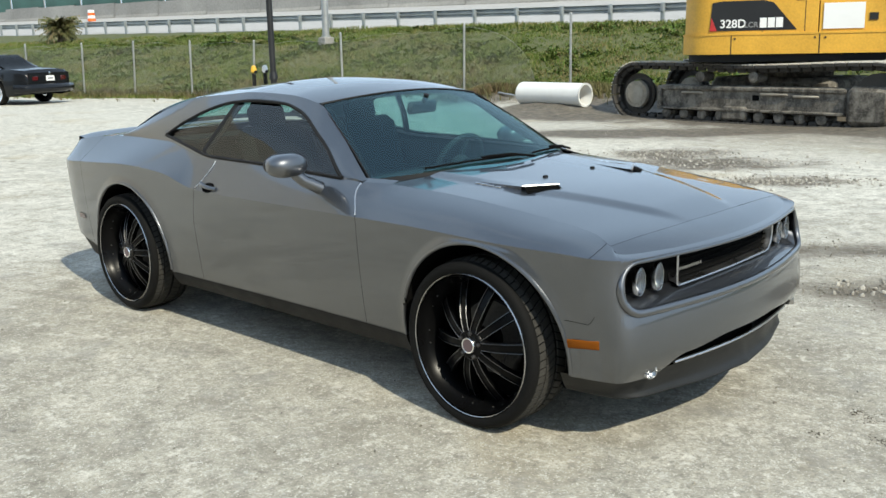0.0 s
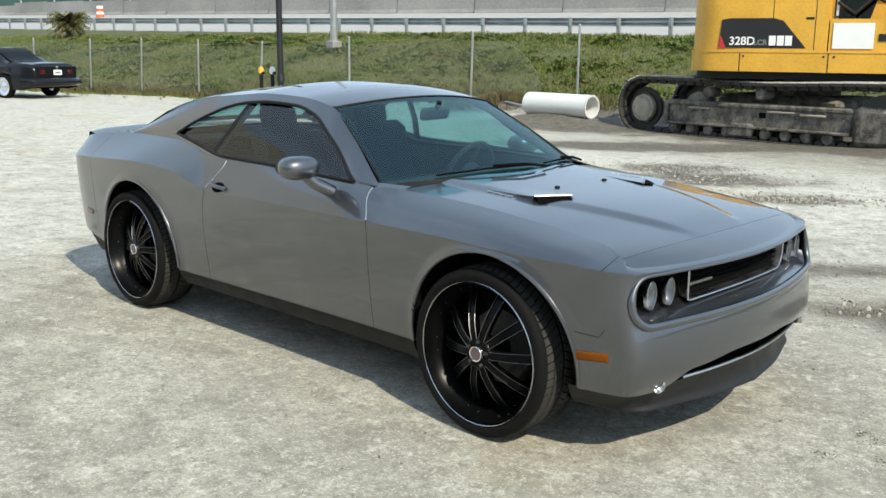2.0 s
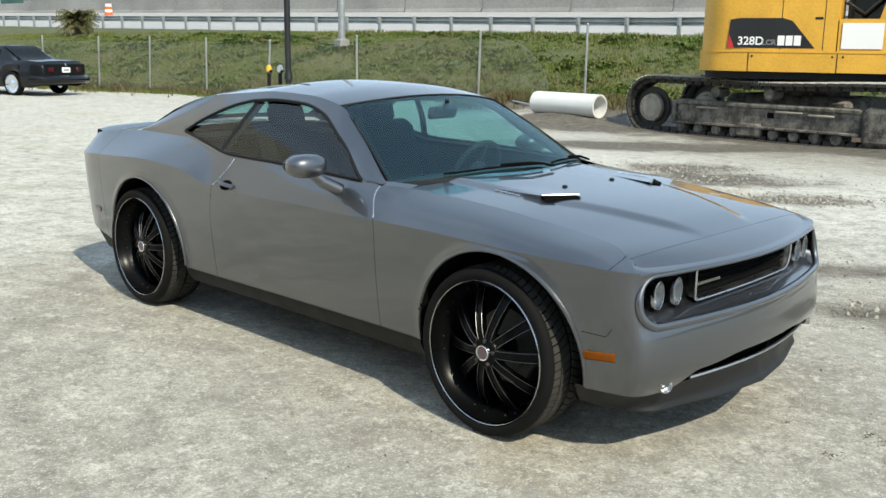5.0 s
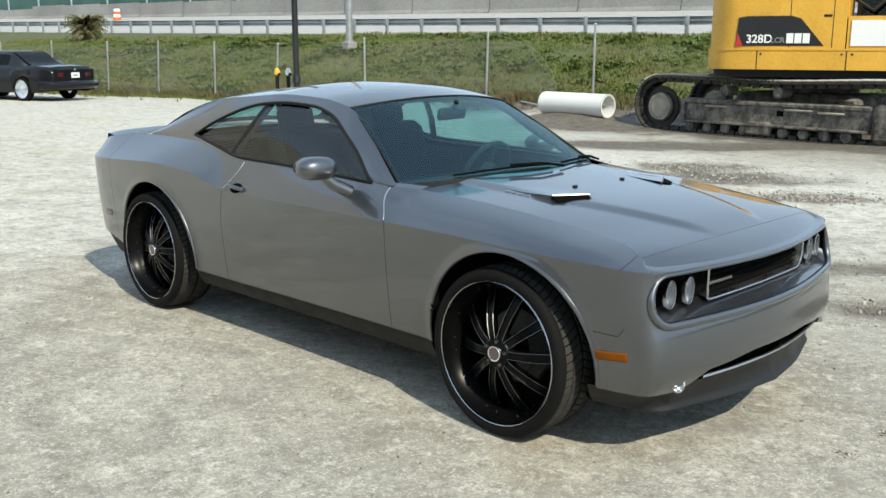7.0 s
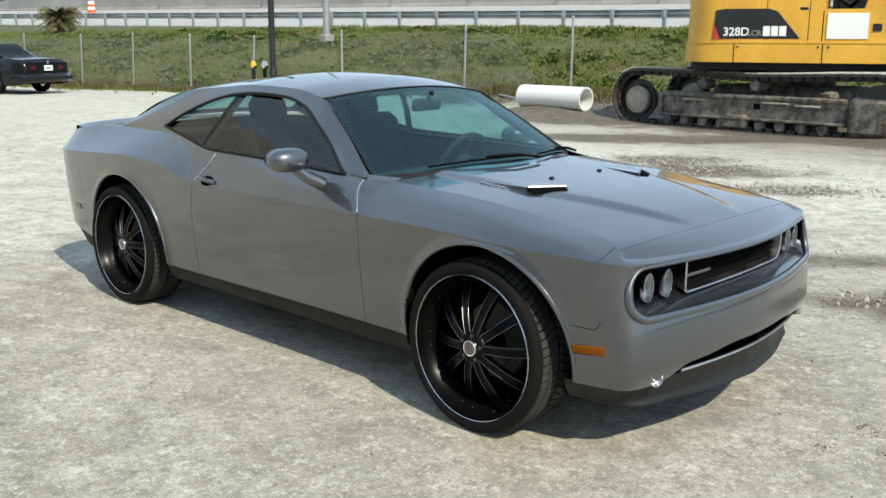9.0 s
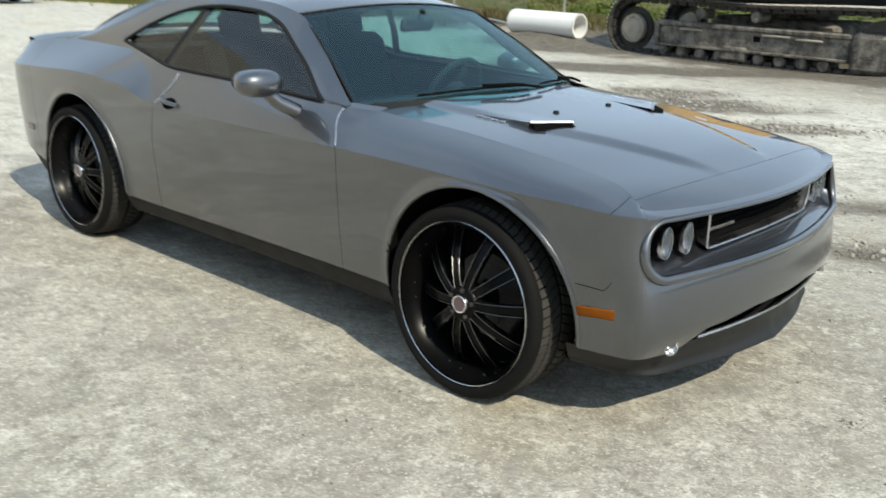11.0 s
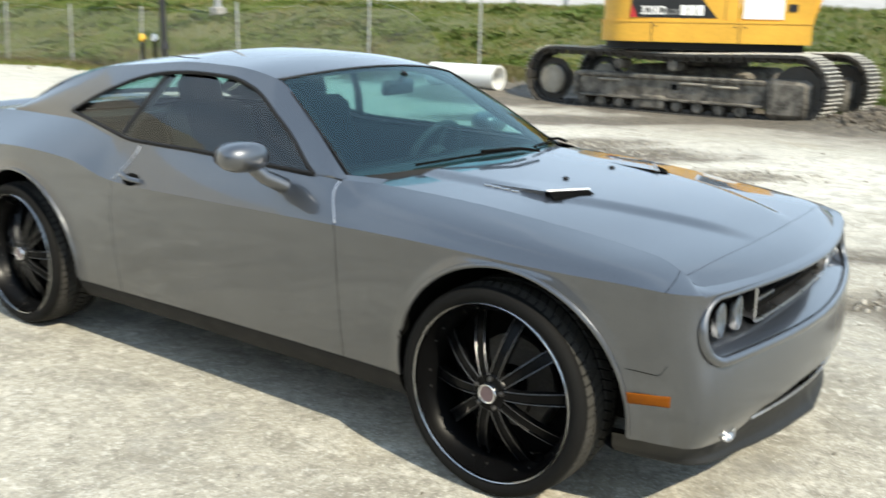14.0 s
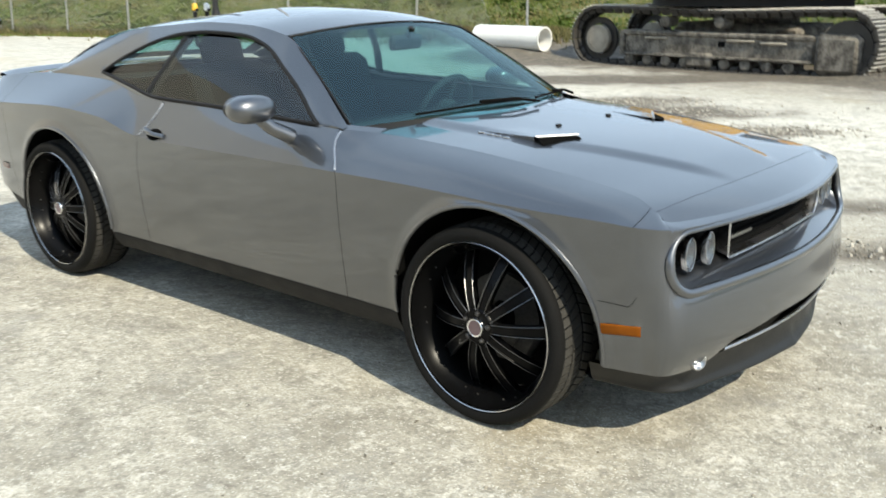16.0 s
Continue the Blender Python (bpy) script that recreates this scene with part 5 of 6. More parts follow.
solo("loose_pipe", rod, GALV, "thin grey pipe lying on the dirt by the fence", "pipe")
stake = Shape().tube([(-0.6, 14.2, lay(-0.6, 14.2) - 0.2), (-0.59, 14.2, lay(-0.6, 14.2) + 2.0)], 0.028, 10)
solo("fence_post", stake, GALV, "lone thin galvanised steel post standing in the bank grass", "post")

# ---- guardrail along the road ----
guard = thing("guardrail", "weathered galvanised W-beam guardrail on steel posts beside the road", "guardrail")
beam = Shape()
WPROF = ((0.0, -0.155), (0.03, -0.13), (0.075, -0.10), (0.075, -0.06), (0.02, -0.02), (0.02, 0.02), (0.075, 0.06), (0.075, 0.10), (0.03, 0.13), (0.0, 0.155))


def rail_pt(s, i):
    d, h = WPROF[int(i)]
    p = rail_at(s, 0.10 + d)
    return Vector((p.x, p.y, road_z(s) + 0.60 + h))


part("beam", beam.grid(rail_pt, lin(-40, 110, 60), list(range(len(WPROF)))), RAIL_STEEL, guard)
post_sh = Shape().cbox((-0.075, -0.05, -0.4), (0.075, 0.05, 0.78), 0.012).cbox((-0.06, 0.04, 0.45), (0.06, 0.11, 0.75), 0.01)
pm = mesh_of("rail_post", post_sh, RAIL_STEEL, False)
ang = math.degrees(math.atan2(GD.y, GD.x))
for i in range(-14, 46):
    p = rail_at(-0.26 + 2.15 * i)
    ob = new("rail_post", pm)
    ob.parent = guard
    ob.matrix_basis = pose(p.x, p.y, road_z(-0.26 + 2.15 * i), 0, 0, ang)

# ---- far side of the road ----
CONCRETE = plain("stained_concrete", (0.27, 0.26, 0.24), 0.85, vary=0.3, scale=0.8)
pan_w = thing("concrete_barrier_wall", "long grey stained concrete wall beyond the road", "wall")
for i in range(-8, 34):
    p0, p1 = rail_at(i * 6.0, 11.8), rail_at(i * 6.0 + 5.97, 11.8)
    h = 1.25 if i < 12 else 0.95
    d = GN * 0.25
    sh = Shape()
    b = road_z(i * 6.0 + 3) + 0.12 * 11.8 - 0.1
    prof = ((0.0, 0.0), (0.0, 0.12), (0.10, 0.32), (0.14, h), (0.36, h), (0.36, 0.0))
    sh.grid(lambda e, k: (lambda q, w: Vector((q.x + GN.x * w[0], q.y + GN.y * w[0], b + w[1])))(p0.lerp(p1, e), prof[int(k) % 6]), [0, 1], [0, 1, 2, 3, 4, 5])
    part("wall_panel", sh, CONCRETE, pan_w, smooth=False)

SCREEN = plain("teal_windscreen_mesh", (0.06, 0.13, 0.11), 0.8, vary=0.3, scale=1.5)
scr = thing("screen_fence", "teal green mesh screen on posts along the far wall", "fence")
for i in range(6, 26):
    a0, a1 = 6.0 * i, 6.0 * i + 5.95
    q0, q1 = rail_at(a0, 12.6), rail_at(a1, 12.6)
    zb = road_z(a0) + 1.3
    part("screen_panel", Shape().grid(lambda e, k: (lambda q: Vector((q.x, q.y + 0.05 * math.sin(9 * e), zb + k)))(q0.lerp(q1, e)), lin(0, 1, 8), [0.7, 2.9]), SCREEN, scr)
    part("screen_post", Shape().tube([(q0.x, q0.y - 0.06, zb), (q0.x, q0.y - 0.06, zb + 3.0)], 0.05, 8), GALV, scr)

# ---- yellow excavator ----
YELLOW = plain("excavator_yellow_paint", (0.62, 0.34, 0.038), 0.45, vary=0.2, scale=3, bump=0.04)
def make_mud():
    """Dark greasy steel under a broken crust of pale dried mud."""
    k = Mat("mud_caked_steel")
    v = k.coord()
    run = k.noise(k.coord((3.0, 3.0, 0.5)), 2.2, 6, 0.6)
    crust, grain = k.noise(v, 4.5, 9, 0.72), k.noise(v, 38.0, 4, 0.6)
    c = k.mix(k.rng(crust, 0.40, 0.58), (0.060, 0.054, 0.046), (0.22, 0.20, 0.17))
    c = k.mix(k.rng(run, 0.50, 0.66, 0.0, 0.75), c, (0.055, 0.050, 0.043))
    c = k.mix(k.rng(grain, 0.54, 0.70, 0.0, 0.45), c, (0.33, 0.31, 0.27))
    return k.bsdf(Base_Color=c, Roughness=0.88, Specular_IOR_Level=0.25, Normal=k.bump(k.mix(0.5, crust, grain), 0.8, 0.03))


MUD = make_mud()
GRIP = plain("bright_worn_grouser", (0.50, 0.48, 0.43), 0.6, 0.2, vary=0.4, scale=20)
SHOE = plain("worn_track_steel", (0.05, 0.046, 0.041), 0.7, 0.3, vary=0.45, scale=9, bump=0.4)
DUST = plain("dusty_pale_steel", (0.30, 0.27, 0.22), 0.85, vary=0.4, scale=8, bump=0.4)
DECAL = plain("black_decal", (0.012, 0.012, 0.013), 0.4)
WHITE = plain("white_sheet", (0.78, 0.78, 0.77), 0.5, vary=0.04)
RED = plain("red_decal", (0.45, 0.03, 0.03), 0.4)
GREY_DECAL = plain("grey_decal_letters", (0.20, 0.20, 0.20), 0.5)
DIGGER = (-8.72, 13.62)
TURN_D = -5.0
digger = thing("excavator", "yellow tracked excavator caked in pale mud on the lot", "excavator", (DIGGER[0], DIGGER[1], -0.05), TURN_D)
T_LEN, T_W = 6.02, 0.66
RAD = 0.605


def track_path(q):
    """The track's middle line by the share q of its round; gives x, z and the slope."""
    x0, x1, zc = 0.51, T_LEN - 0.53, 0.612
    flat, arc = x1 - x0, math.pi * (RAD - 0.03)
    s = q * (2 * flat + 2 * arc)
    r = RAD - 0.03
    if s < flat:
        k = s / flat
        return x0 + s, zc + r - 0.055 * math.sin(math.pi * k) ** 2 * (1 if k > 0.35 else 0.55), 0.0
    s -= flat
    if s < arc:
        g = math.pi / 2 - s / r
        return x1 + r * math.cos(g), zc + r * math.sin(g), -s / r
    s -= arc
    if s < flat:
        return x1 - s, zc - r, math.pi
    s -= flat
    g = -math.pi / 2 - s / r
    return x0 + r * math.cos(g), zc + r * math.sin(g), math.pi - s / r


shoe_sh = Shape().cbox((-0.10, 0, -0.045), (0.10, T_W, 0.012), 0.008)
for gx0 in (-0.085, 0.0, 0.085):
    shoe_sh.cbox((gx0 - 0.008, 0.01, 0.010), (gx0 + 0.008, T_W - 0.01, 0.032), 0.004)
shoe_sh.cbox((-0.088, 0.10, -0.125), (0.088, 0.18, -0.006), 0.02).cbox((-0.088, 0.42, -0.125), (0.088, 0.50, -0.006), 0.02)
shoe_me = mesh_of("track_shoe", shoe_sh, SHOE, False)
grip_sh = Shape()
for gx0 in (-0.085, 0.0, 0.085):
    grip_sh.cbox((gx0 - 0.009, 0.0, 0.012), (gx0 + 0.009, T_W, 0.036), 0.003)
grip_me = mesh_of("grouser", grip_sh, GRIP, False)


def roller(x, y, z, r, w, mat, parent, name):
    m = Matrix.Translation((x, y, z)) @ pose(0, 0, 0, -90)
    return part(name, Shape().lathe([(0.0, -0.02), (r * 0.7, -0.02), (r * 0.6, 0.0), (r, 0.0), (r, w), (0, w)], m, 28), mat, parent)


for side, y0 in (("near", -0.28), ("far", 1.65)):
    unit = part("track_frame", Shape().cbox((1.12, y0 + 0.10, 0.27), (5.0, y0 + 0.5, 0.74), 0.06).cbox((1.08, y0 + 0.03, 0.285), (4.98, y0 + 0.12, 0.335), 0.012).cbox((1.10, y0 + 0.06, 0.66), (4.98, y0 + 0.4, 0.76), 0.03).cbox((1.06, y0 + 0.04, 0.28), (1.16, y0 + 0.14, 0.74), 0.02), MUD, digger, "steel track frame caked in pale mud")
    part("idler_guard", Shape().cbox((5.0, y0 + 0.01, 0.12), (5.78, y0 + 0.5, 0.80), 0.09), MUD, digger)
    part("frame_rib", Shape().cbox((2.55, y0 + 0.04, 0.12), (3.10, y0 + 0.14, 0.38), 0.04), MUD, unit)
    for rx, rw, rz in ((1.62, 0.5, 0.60), (3.35, 0.55, 0.60), (4.0, 0.5, 0.575)):
        part("mud_crust", Shape().cbox((rx, y0 + 0.06, rz), (rx + rw, y0 + 0.115, rz + 0.045), 0.015), DUST, unit)
    part("grease_port", Shape().cbox((3.18, y0 + 0.095, 0.50), (3.32, y0 + 0.105, 0.60), 0.004), LINER, unit)
    n_shoe = 62
    for i in range(n_shoe):
        x, z, g = track_path(i / n_shoe)
        ob = new("track_shoe", shoe_me)
        ob.parent = digger
        ob.matrix_basis = Matrix.Translation((x, y0, z)) @ Matrix.Rotation(-g, 4, "Y")
        grip = new("grouser", grip_me)
        grip.parent = ob
    roller(0.53, y0 + 0.05, 0.56, 0.27, 0.4, DUST, digger, "sprocket")
    part("sprocket_ring", Shape().lathe([(0.42, 0.0), (0.42, 0.06), (0.31, 0.07), (0.29, 0.0)], Matrix.Translation((0.53, y0 + 0.12, 0.56)) @ pose(0, 0, 0, -90), 36), SHOE, digger)
    for k in range(14):
        g = 2 * math.pi * k / 14
        part("sprocket_bolt", Shape().lathe([(0.022, 0.0), (0.022, -0.02), (0, -0.02)], Matrix.Translation((0.53 + 0.225 * math.cos(g), y0 + 0.052, 0.56 + 0.225 * math.sin(g))) @ pose(0, 0, 0, -90), 8), DUST, digger)
    roller(T_LEN - 0.53, y0 + 0.16, 0.58, 0.44, 0.28, SHOE, digger, "idler")
    for i in range(9):
        roller(1.28 + 0.41 * i, y0 + 0.08, 0.205, 0.10, 0.4, MUD, digger, "track_roller")
    for rx in (2.05, 3.2):
        roller(rx, y0 + 0.06, 0.93, 0.10, 0.35, MUD, digger, "carrier_roller")
part("car_body", Shape().cbox((1.8, 0.5, 0.45), (4.4, 2.1, 0.9), 0.1).lathe([(0.0, 0.0), (0.62, 0.0), (0.62, 0.4), (0, 0.4)], Matrix.Translation((3.3, 1.3, 0.85)), 40), MUD, digger)

# upper house: its near side faces the lot
HM = pose(1.93, -0.90, 1.335, 0, 0, 24.8) @ Matrix.Scale(1.04, 4)
HW, HL = 2.7, 3.62


plan = [(HL, 0.0), (HL, HW), (0.95, HW)] + [(0.95 - 0.95 * math.sin(g) ** 0.62, HW / 2 + HW / 2 * math.copysign(abs(math.cos(g)) ** 0.62, math.cos(g))) for g in lin(0.06, math.pi - 0.06, 41)] + [(0.95, 0.0)]


def slab_of(poly, z0, z1, inset=0.0, cx=1.8, cy=HW / 2):
    q = [(cx + (a - cx) * (1 - inset / 1.8), cy + (b - cy) * (1 - inset / 1.35)) for a, b in poly]
    return Shape().prism(q, lambda a, b, d: HM @ Vector((a, b, d)), z0, z1)


part("house_floor", slab_of(plan, -0.11, 0.14, 0.10), BLACK_TRIM, digger)
part("skirt", slab_of(plan, 0.02, 0.36, 0.0), YELLOW, digger, sharp=30)
part("skirt_ledge", slab_of(plan, 0.352, 0.385, -0.012), YELLOW, digger, smooth=False)
body_plan = [(2.42, 0.02), (2.42, HW), (0.95, HW)] + [(a + 0.03, max(b, 0.03)) for a, b in plan[3:-1]] + [(0.95, 0.02)]
part("engine_house", slab_of(body_plan, 0.38, 1.65, 0.0), YELLOW, digger, sharp=30)
part("tool_box", slab_of([(2.44, 0.03), (HL, 0.03), (HL, 1.0), (2.44, 1.0)], 0.38, 0.93), YELLOW, digger, smooth=False)
part("cab", slab_of([(2.5, 1.75), (HL + 0.1, 1.75), (HL + 0.1, HW), (2.5, HW)], 0.36, 1.9), BLACK_TRIM, digger, smooth=False)
part("cab_window", slab_of([(2.6, 1.73), (HL, 1.73), (HL, 1.745), (2.6, 1.745)], 0.95, 1.8), GLASS_SIDE, digger, smooth=False)
part("boom_foot", Shape().prism([(2.9, 0.4), (3.7, 0.4), (4.0, 1.5), (3.6, 1.75), (3.2, 1.5)], lambda a, b, d: HM @ Vector((a, d, b)), 1.15, 1.6), YELLOW, digger, smooth=False)
part("hose", Shape().tube([HM @ Vector(q) for q in ((2.5, 1.0, 1.25), (2.8, 1.05, 1.05), (3.1, 1.1, 1.35), (3.4, 1.2, 1.2))], 0.035, 8), BLACK_TRIM, digger)


def panel(poly, mat, name, off, label="", thick=0.006):
    return part(name, Shape().prism(poly, lambda a, b, d: HM @ Vector((a, 0.02 - off - d, b)), 0.0, thick), mat, digger, label, smooth=False)


panel([(0.60, 0.43), (0.64, 0.92), (0.80, 0.945), (1.52, 0.945), (1.68, 0.90), (2.08, 0.43)], DECAL, "side_decal", 0.001, "black decal with a model number")
panel([(0.605, 0.43), (0.63, 0.66), (0.73, 0.43)], RED, "decal_flash", 0.009)
panel([(2.50, 0.43), (2.50, 0.86), (3.15, 0.86), (3.15, 0.43)], WHITE, "white_sheet", 0.001, "blank white sheet fixed to the side", 0.01)
panel([(3.22, 0.56), (3.22, 0.68), (3.36, 0.68), (3.36, 0.56)], DECAL, "vent", 0.001)
panel([(2.05, 0.92), (2.05, 0.96), (2.18, 0.96), (2.18, 0.92)], DECAL, "small_plate", 0.001)
panel([(1.05, 1.28), (1.05, 1.42), (1.3, 1.42), (1.3, 1.28)], WHITE, "notice", 0.001)
for a in (1.5, 2.2):
    panel([(a, 0.40), (a, 1.62), (a + 0.012, 1.62), (a + 0.012, 0.40)], DECAL, "panel_seam", 0.0005, thick=0.003)
for a in (0.98, 2.45):
    part("skirt_seam", Shape().prism([(a, 0.01), (a, 0.35), (a + 0.015, 0.35), (a + 0.015, 0.01)], lambda p, b, d: HM @ Vector((p, -0.002 - d, b)), 0, 0.004), DECAL, digger, smooth=False)
for a in (1.05, 2.38, 2.55):
    part("skirt_bolt", Shape().lathe([(0.018, 0.0), (0.018, 0.012), (0, 0.014)], HM @ Matrix.Translation((a, 0.0, 0.29)) @ pose(0, 0, 0, 90), 10), DECAL, digger)
panel([(0.10, 0.45), (0.10, 1.1), (0.16, 1.1), (0.16, 0.45)], DECAL, "tail_vent", -0.52)
# the three-letter maker's mark as plain blocks
for i in range(3):
    a = 1.46 + 0.135 * i
    panel([(a, 0.475), (a, 0.645), (a + 0.115, 0.645), (a + 0.115, 0.475)], WHITE, "mark_block", 0.009)


def letters(text, size, at, mat, depth=0.004):
    cu = bpy.data.curves.new("lettering", "FONT")
    cu.offset = 0.0035
    cu.body, cu.size, cu.extrude = text, size, depth
    tmp = new("lettering", cu)
    dg = bpy.context.evaluated_depsgraph_get()
    me = bpy.data.meshes.new_from_object(tmp.evaluated_get(dg))
    bpy.data.objects.remove(tmp)
    me.materials.append(mat)
    ob = new("lettering", me)
    ob.parent = digger
    ob.matrix_basis = HM @ Matrix.Translation(at) @ pose(0, 0, 0, 90)
    return ob


letters("328D", 0.20, (0.78, 0.008, 0.485), WHITE)
letters("LCR", 0.13, (1.20, 0.008, 0.485), GREY_DECAL)

# ---- white ribbed pipe ----
PIPE_WHITE = plain("white_ribbed_plastic", (0.72, 0.72, 0.70), 0.45, vary=0.08, scale=6)
pa, pb = Vector((-11.45, 13.62, 0.0)), Vector((-9.62, 13.55, 0.0))
pa.z, pb.z = lay(pa.x, pa.y) + 0.24, lay(pb.x, pb.y) + 0.255
ax_p = (pb - pa).normalized()
prof = []
L_P = (pb - pa).length
for i in range(41):
    h = L_P * i / 40
    prof.append((0.250 + 0.012 * (i % 2), h))
big_pipe = thing("drain_pipe", "short length of white ribbed plastic pipe on the dirt", "pipe")
m_p = Matrix.Translation(pa) @ ax_p.to_track_quat("Z", "Y").to_matrix().to_4x4()
part("barrel", Shape().lathe(prof + [(0.267, L_P), (0.224, L_P), (0.222, 0.0)], m_p, 40, closed=True), PIPE_WHITE, big_pipe)

# ---- poles and standpipes ----
POLE_BLACK = plain("black_pole_paint", (0.012, 0.012, 0.013), 0.45)
bp = Vector((-18.86, 12.0))
zb = lay(bp.x, bp.y)
bpole = thing("utility_pole", "slim black painted steel pole standing by the fence", "pole")
part("shaft", Shape().tube([(bp.x, bp.y, zb - 0.1), (bp.x - 0.02, bp.y, zb + 6.0)], 0.085, 14), POLE_BLACK, bpole)
part("collar", Shape().tube([(bp.x, bp.y, zb + 0.75), (bp.x, bp.y, zb + 0.95)], [0.13, 0.10], 14), POLE_BLACK, bpole)
lp = Vector((-27.86, 21.33))
zl = lay(lp.x, lp.y)
lpole = thing("lamp_post", "tall pale grey light pole on a concrete footing", "lamp post")
part("footing", Shape().cbox((lp.x - 0.24, lp.y - 0.24, zl - 0.3), (lp.x + 0.24, lp.y + 0.24, zl + 0.34), 0.04), CONCRETE, lpole)
part("shaft", Shape().tube([(lp.x, lp.y, zl + 0.3), (lp.x, lp.y, zl + 9.0)], [0.145, 0.10], 16), GALV, lpole)
part("base_flange", Shape().tube([(lp.x, lp.y, zl + 0.34), (lp.x, lp.y, zl + 0.40)], 0.19, 16), GALV, lpole)
YEL = plain("yellow_valve_paint", (0.62, 0.36, 0.03), 0.4)
for (hx, hy), m in (((-19.72, 11.97), YEL), ((-19.5, 12.19), WHITE)):
    zz = lay(hx, hy)
    st = thing("standpipe", "dark valve standpipe with a painted cap", "standpipe", (hx, hy, zz), group="standpipes by the pole")
    part("riser", Shape().tube([(0, 0, -0.05), (0, 0, 0.90)], 0.055, 12).tube([(-0.10, 0, 0.95), (0.10, 0, 0.95)], 0.045, 10), BLACK_TRIM, st)
    part("cap", Shape().lathe([(0.05, 0.92), (0.085, 0.95), (0.08, 1.05), (0.05, 1.12), (0, 1.13)], Matrix.Identity(4), 16), m, st)

# ---- traffic barrel ----
ORANGE = plain("orange_barrel_plastic", (0.75, 0.13, 0.02), 0.5)
q = rail_at(53.5, 9.5)
drum = thing("traffic_barrel", "orange and white striped traffic barrel by the far wall", "barrel", (q.x, q.y, lay(q.x, q.y)))
for i in range(4):
    r0, r1 = 0.32 - 0.02 * i, 0.30 - 0.02 * i
    part("band", Shape().lathe([(0, 0.22 * i), (r0, 0.22 * i), (r1, 0.22 * i + 0.215), (0, 0.22 * i + 0.215)], Matrix.Identity(4), 20), ORANGE if i % 2 == 0 else WHITE, drum)

# ---- shrubby palm on the bank ----
PALM = make_leaf("palm_fronds", (0.05, 0.06, 0.02), (0.13, 0.13, 0.05), (0.22, 0.17, 0.09), 0.02)
BARK = plain("fibrous_palm_bark", (0.12, 0.095, 0.065), 0.9, vary=0.4, scale=12, bump=0.6)
tx, ty = -49.6, 20.4
tz = lay(tx, ty)
palm = thing("palm", "squat palm with shaggy olive fronds on the bank", "palm", (tx, ty, tz))
part("trunk", Shape().tube([(0, 0, -0.1), (0.03, 0, 0.3), (0.0, 0.02, 0.7)], [0.22, 0.2, 0.17], 12), BARK, palm)
rp = random.Random(5)
for i in range(190):
    g, up = rp.uniform(0, 6.283), rp.uniform(-0.5, 1.5)
    L = rp.uniform(0.7, 1.45)
    fr = Shape()
    prev = None
    for k in range(7):
        t = k / 6
        c = Vector((math.cos(g) * L * t * math.cos(up * (1 - 0.5 * t)), math.sin(g) * L * t * math.cos(up * (1 - 0.5 * t)), 0.75 + L * t * math.sin(up) - 0.7 * t * t * L * 0.6))
        if prev is not None:
            d = (c - prev).normalized()
            s = d.cross(Vector((0, 0, 1)))
            for sg in (-1, 1):
                for b in range(2):
                    p = prev.lerp(c, b * 0.5)
                    tip = p + (s * sg * 0.8 + d * 0.6).normalized() * 0.55 * (1.1 - t) + Vector((0, 0, -0.12))
                    fr.add([p - d * 0.05, p + d * 0.05, tip], [(0, 1, 2)])
        prev = c
    part("frond", fr, PALM, palm, smooth=False)

# ---- black sedan by the fence ----
BLACK_CAR = plain("black_car_paint", (0.008, 0.009, 0.011), 0.16, vary=0.2, bump=0.0, coat=0.2, spec=0.25)
sedan = thing("black_sedan", "black four-door sedan on bright chrome wheels beside the fence", "car", (-27.6, 9.65, 0.0), 200.0)
sedan.scale = (1.06, 1.06, 1.1)
S_TOP = spline((-0.02, 0.86), (0.1, 0.98), (0.9, 1.015), (1.6, 1.01), (3.9, 0.97), (4.9, 0.86), (5.3, 0.66))
S_W = spline((-0.02, 0.78), (0.15, 0.90), (0.8, 0.97), (4.2, 0.97), (5.0, 0.90), (5.3, 0.74))


def sed_sec(x, b):
    w, zt = S_W(x), S_TOP(x)
    zl = 0.24 + 0.06 * step(0.5, 0.0, x)
    for c in (1.15, 4.1):
        if abs(x - c) < 0.37:
            zl = max(zl, 0.33 + math.sqrt(0.37 ** 2 - (x - c) ** 2))
    pts = [(w - 0.06, zl), (w, lerp(zl, zt, 0.35)), (w, lerp(zl, zt, 0.62)), (w - 0.03, zt - 0.10), (w - 0.10, zt - 0.02), (w * 0.6, zt + 0.012), (0, zt + 0.02)]
    i = min(int(b), 5)
    a, c = pts[i], pts[i + 1]
    return Vector((x, -lerp(a[0], c[0], b - i), lerp(a[1], c[1], b - i)))


xs_s = sorted(set(lin(-0.02, 5.3, 50) + [c + 0.37 * math.cos(math.pi * i / 12) for c in (1.15, 4.1) for i in range(13)]))
part("body", Shape().grid(sed_sec, xs_s, lin(0, 6, 25)).mirrored(), BLACK_CAR, sedan)
part("tail_panel", Shape().grid(lambda y, z: Vector((-0.03 - 0.04 * (1 - (y / 0.8) ** 2), y, z)), lin(-0.79, 0.79, 15), [0.30, 0.45, 0.62, 0.8, 0.9]), BLACK_CAR, sedan)
part("rear_bumper", Shape().tube([(0.35, -0.95, 0.46), (0.02, -0.86, 0.46), (-0.10, -0.5, 0.46), (-0.12, 0, 0.46), (-0.10, 0.5, 0.46), (0.02, 0.86, 0.46), (0.35, 0.95, 0.46)], 0.13, 10), BLACK_CAR, sedan)


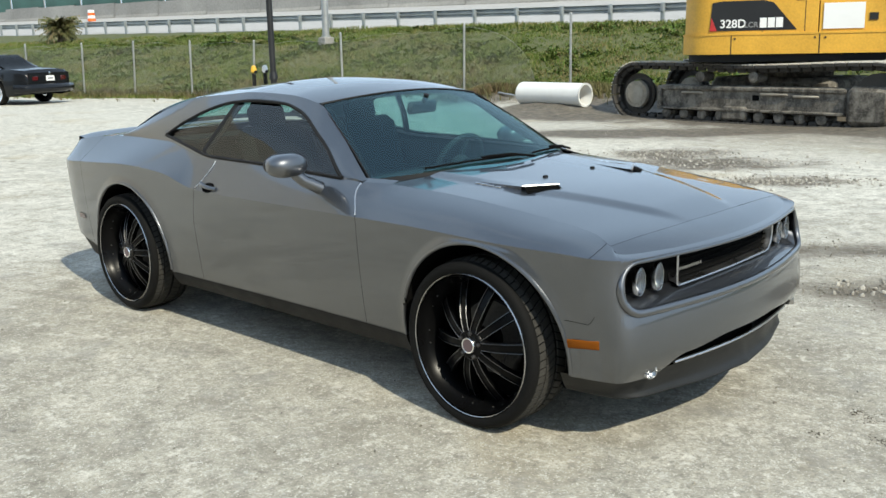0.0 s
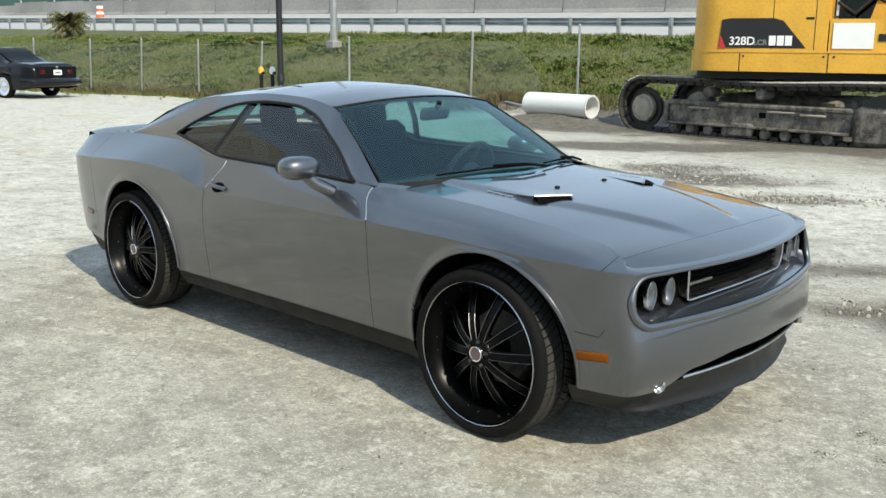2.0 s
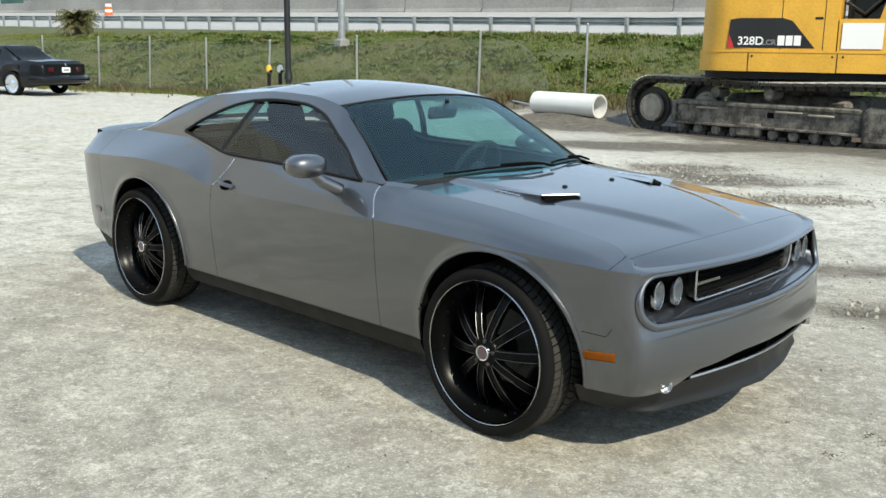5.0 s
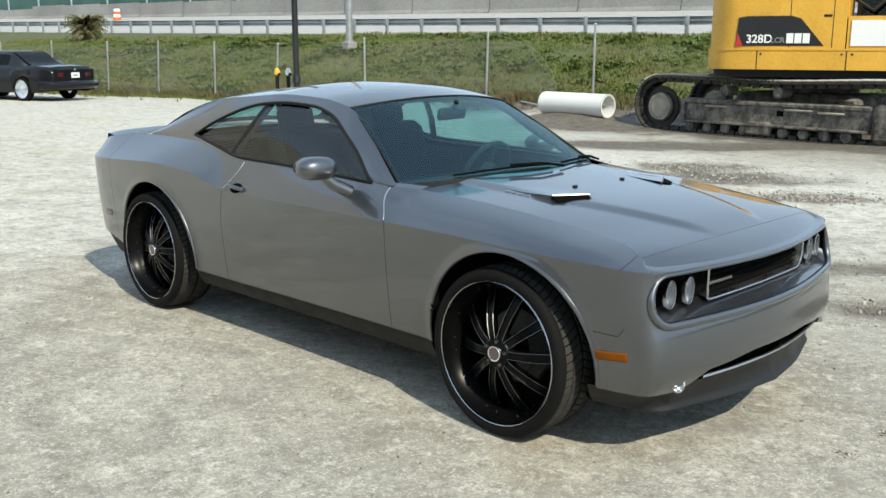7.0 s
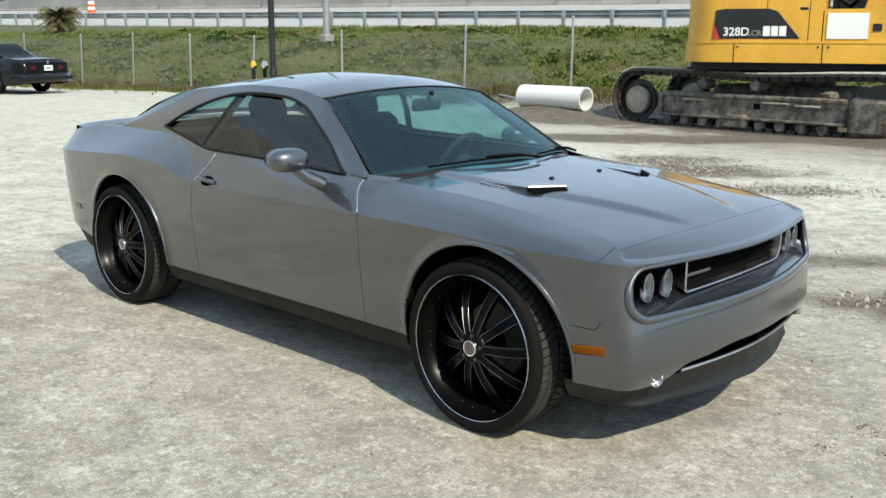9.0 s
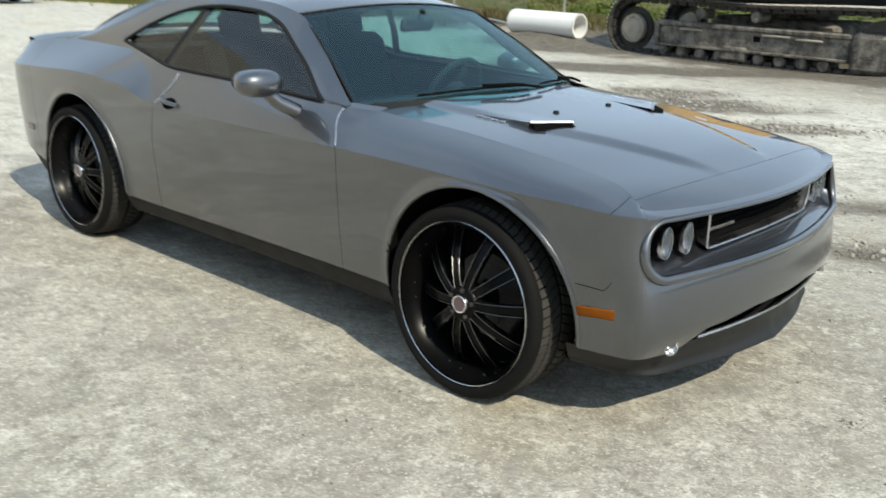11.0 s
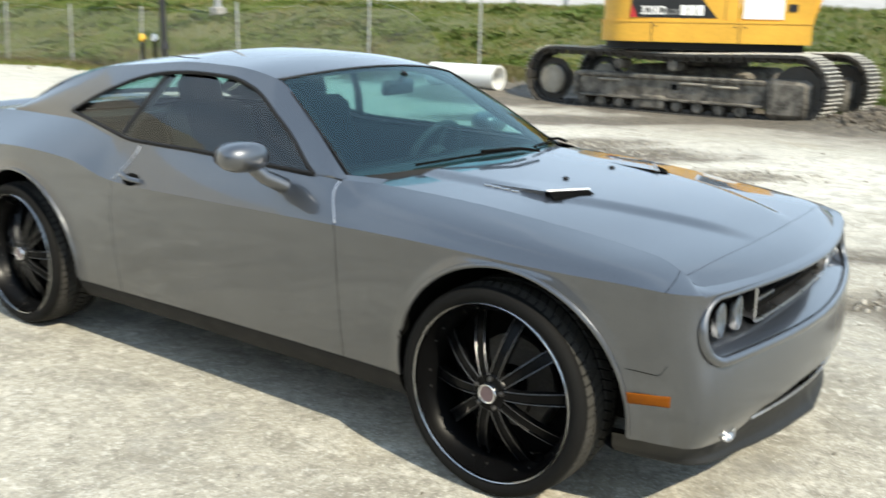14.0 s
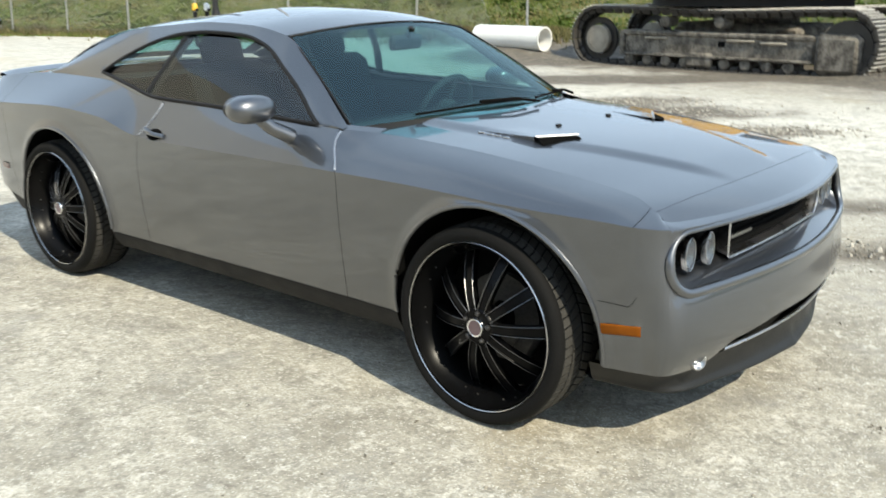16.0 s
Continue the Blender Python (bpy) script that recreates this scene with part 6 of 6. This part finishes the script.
def roof_sec(x, b):
    k = (x - 0.95) / 2.95
    rise = min(step(0.0, 0.34, k), step(1.0, 0.66, k))
    zb_, zt = 0.985, 0.985 + 0.42 * rise
    w0, w1 = 0.86, 0.86 - 0.24 * rise
    pts = [(w0, zb_), (lerp(w0, w1, 0.85), lerp(zb_, zt, 0.85)), (w1 - 0.05, zt), (0, zt + 0.02)]
    i = min(int(b), 2)
    return Vector((x, -lerp(pts[i][0], pts[i + 1][0], b - i), lerp(pts[i][1], pts[i + 1][1], b - i)))


part("roof", Shape().grid(roof_sec, lin(0.95, 3.9, 40), lin(0, 3, 16)).mirrored(), BLACK_CAR, sedan)
part("rear_window", Shape().grid(lambda y, k: (lambda q: Vector((q.x - 0.004, y, q.z + 0.012)))(roof_sec(lerp(1.05, 1.80, k), 3)), lin(-0.60, 0.60, 9), lin(0, 1, 9)), BLACK_GLOSS, sedan)
for s in (-1, 1):
    part("side_window", Shape().grid(lambda x, k: (lambda q: Vector((q.x, -s * (q.y - 0.006), q.z)))(roof_sec(x, lerp(0.12, 0.92, k))), lin(1.75, 3.3, 12), lin(0, 1, 4)), BLACK_GLOSS, sedan)
    part("tail_lamp", Shape().cbox((-0.055, -0.17, -0.07), (0.06, 0.17, 0.07), 0.02, Matrix.Translation((0.005, s * 0.60, 0.74)) @ pose(0, 0, 0, 0, 0, -9 * s)), RED_LENS, sedan)
    for wx in (1.15, 4.1):
        wm = Matrix.Translation((wx, s * 0.95, 0.33)) @ pose(0, 0, 0, 90 if s < 0 else -90)
        wh = part("wheel", Shape().lathe([(0.26, -0.2), (0.33, -0.19), (0.33, -0.01), (0.30, 0.005), (0.262, 0.0)], wm, 36), RUBBER, sedan)
        part("rim", Shape().lathe([(0.265, -0.002), (0.25, 0.004), (0.235, -0.03), (0.12, -0.06), (0.05, -0.03), (0, -0.03)], wm, 36), CHROME, wh, "bright chrome rim")
part("number_plate", Shape().cbox((-0.095, -0.16, 0.66), (-0.075, 0.16, 0.81), 0.006), WHITE, sedan)
part("plate_bar", Shape().box((-0.099, -0.10, 0.715), (-0.096, 0.10, 0.755)), GREY_DECAL, sedan)
part("badge", Shape().lathe([(0.0, 0.01), (0.04, 0.0)], Matrix.Translation((-0.075, 0, 0.875)) @ pose(0, 0, 0, 0, -90), 14), CHROME, sedan)

# ---- tan building across the lot behind the coupe's tail, out of the camera's sight ----
TAN = plain("tan_stucco", (0.44, 0.415, 0.37), 0.9, vary=0.12, scale=1.2, bump=0.4)
bld = thing("tan_building", "long plain tan stucco building along the lot", "building")
part("wall", Shape().box((-30, -46, -0.2), (-14, -1.6, 7.9)), TAN, bld, smooth=False)
# unseen, added to keep low sky light off the flank and underbody
part("wing", Shape().box((-13.99, -46, -0.2), (62, -25, 7.9)), TAN, bld, smooth=False)
part("parapet", Shape().box((-29.8, -45.8, 7.9), (-14.0, -1.6, 8.25)), TAN, bld, smooth=False)
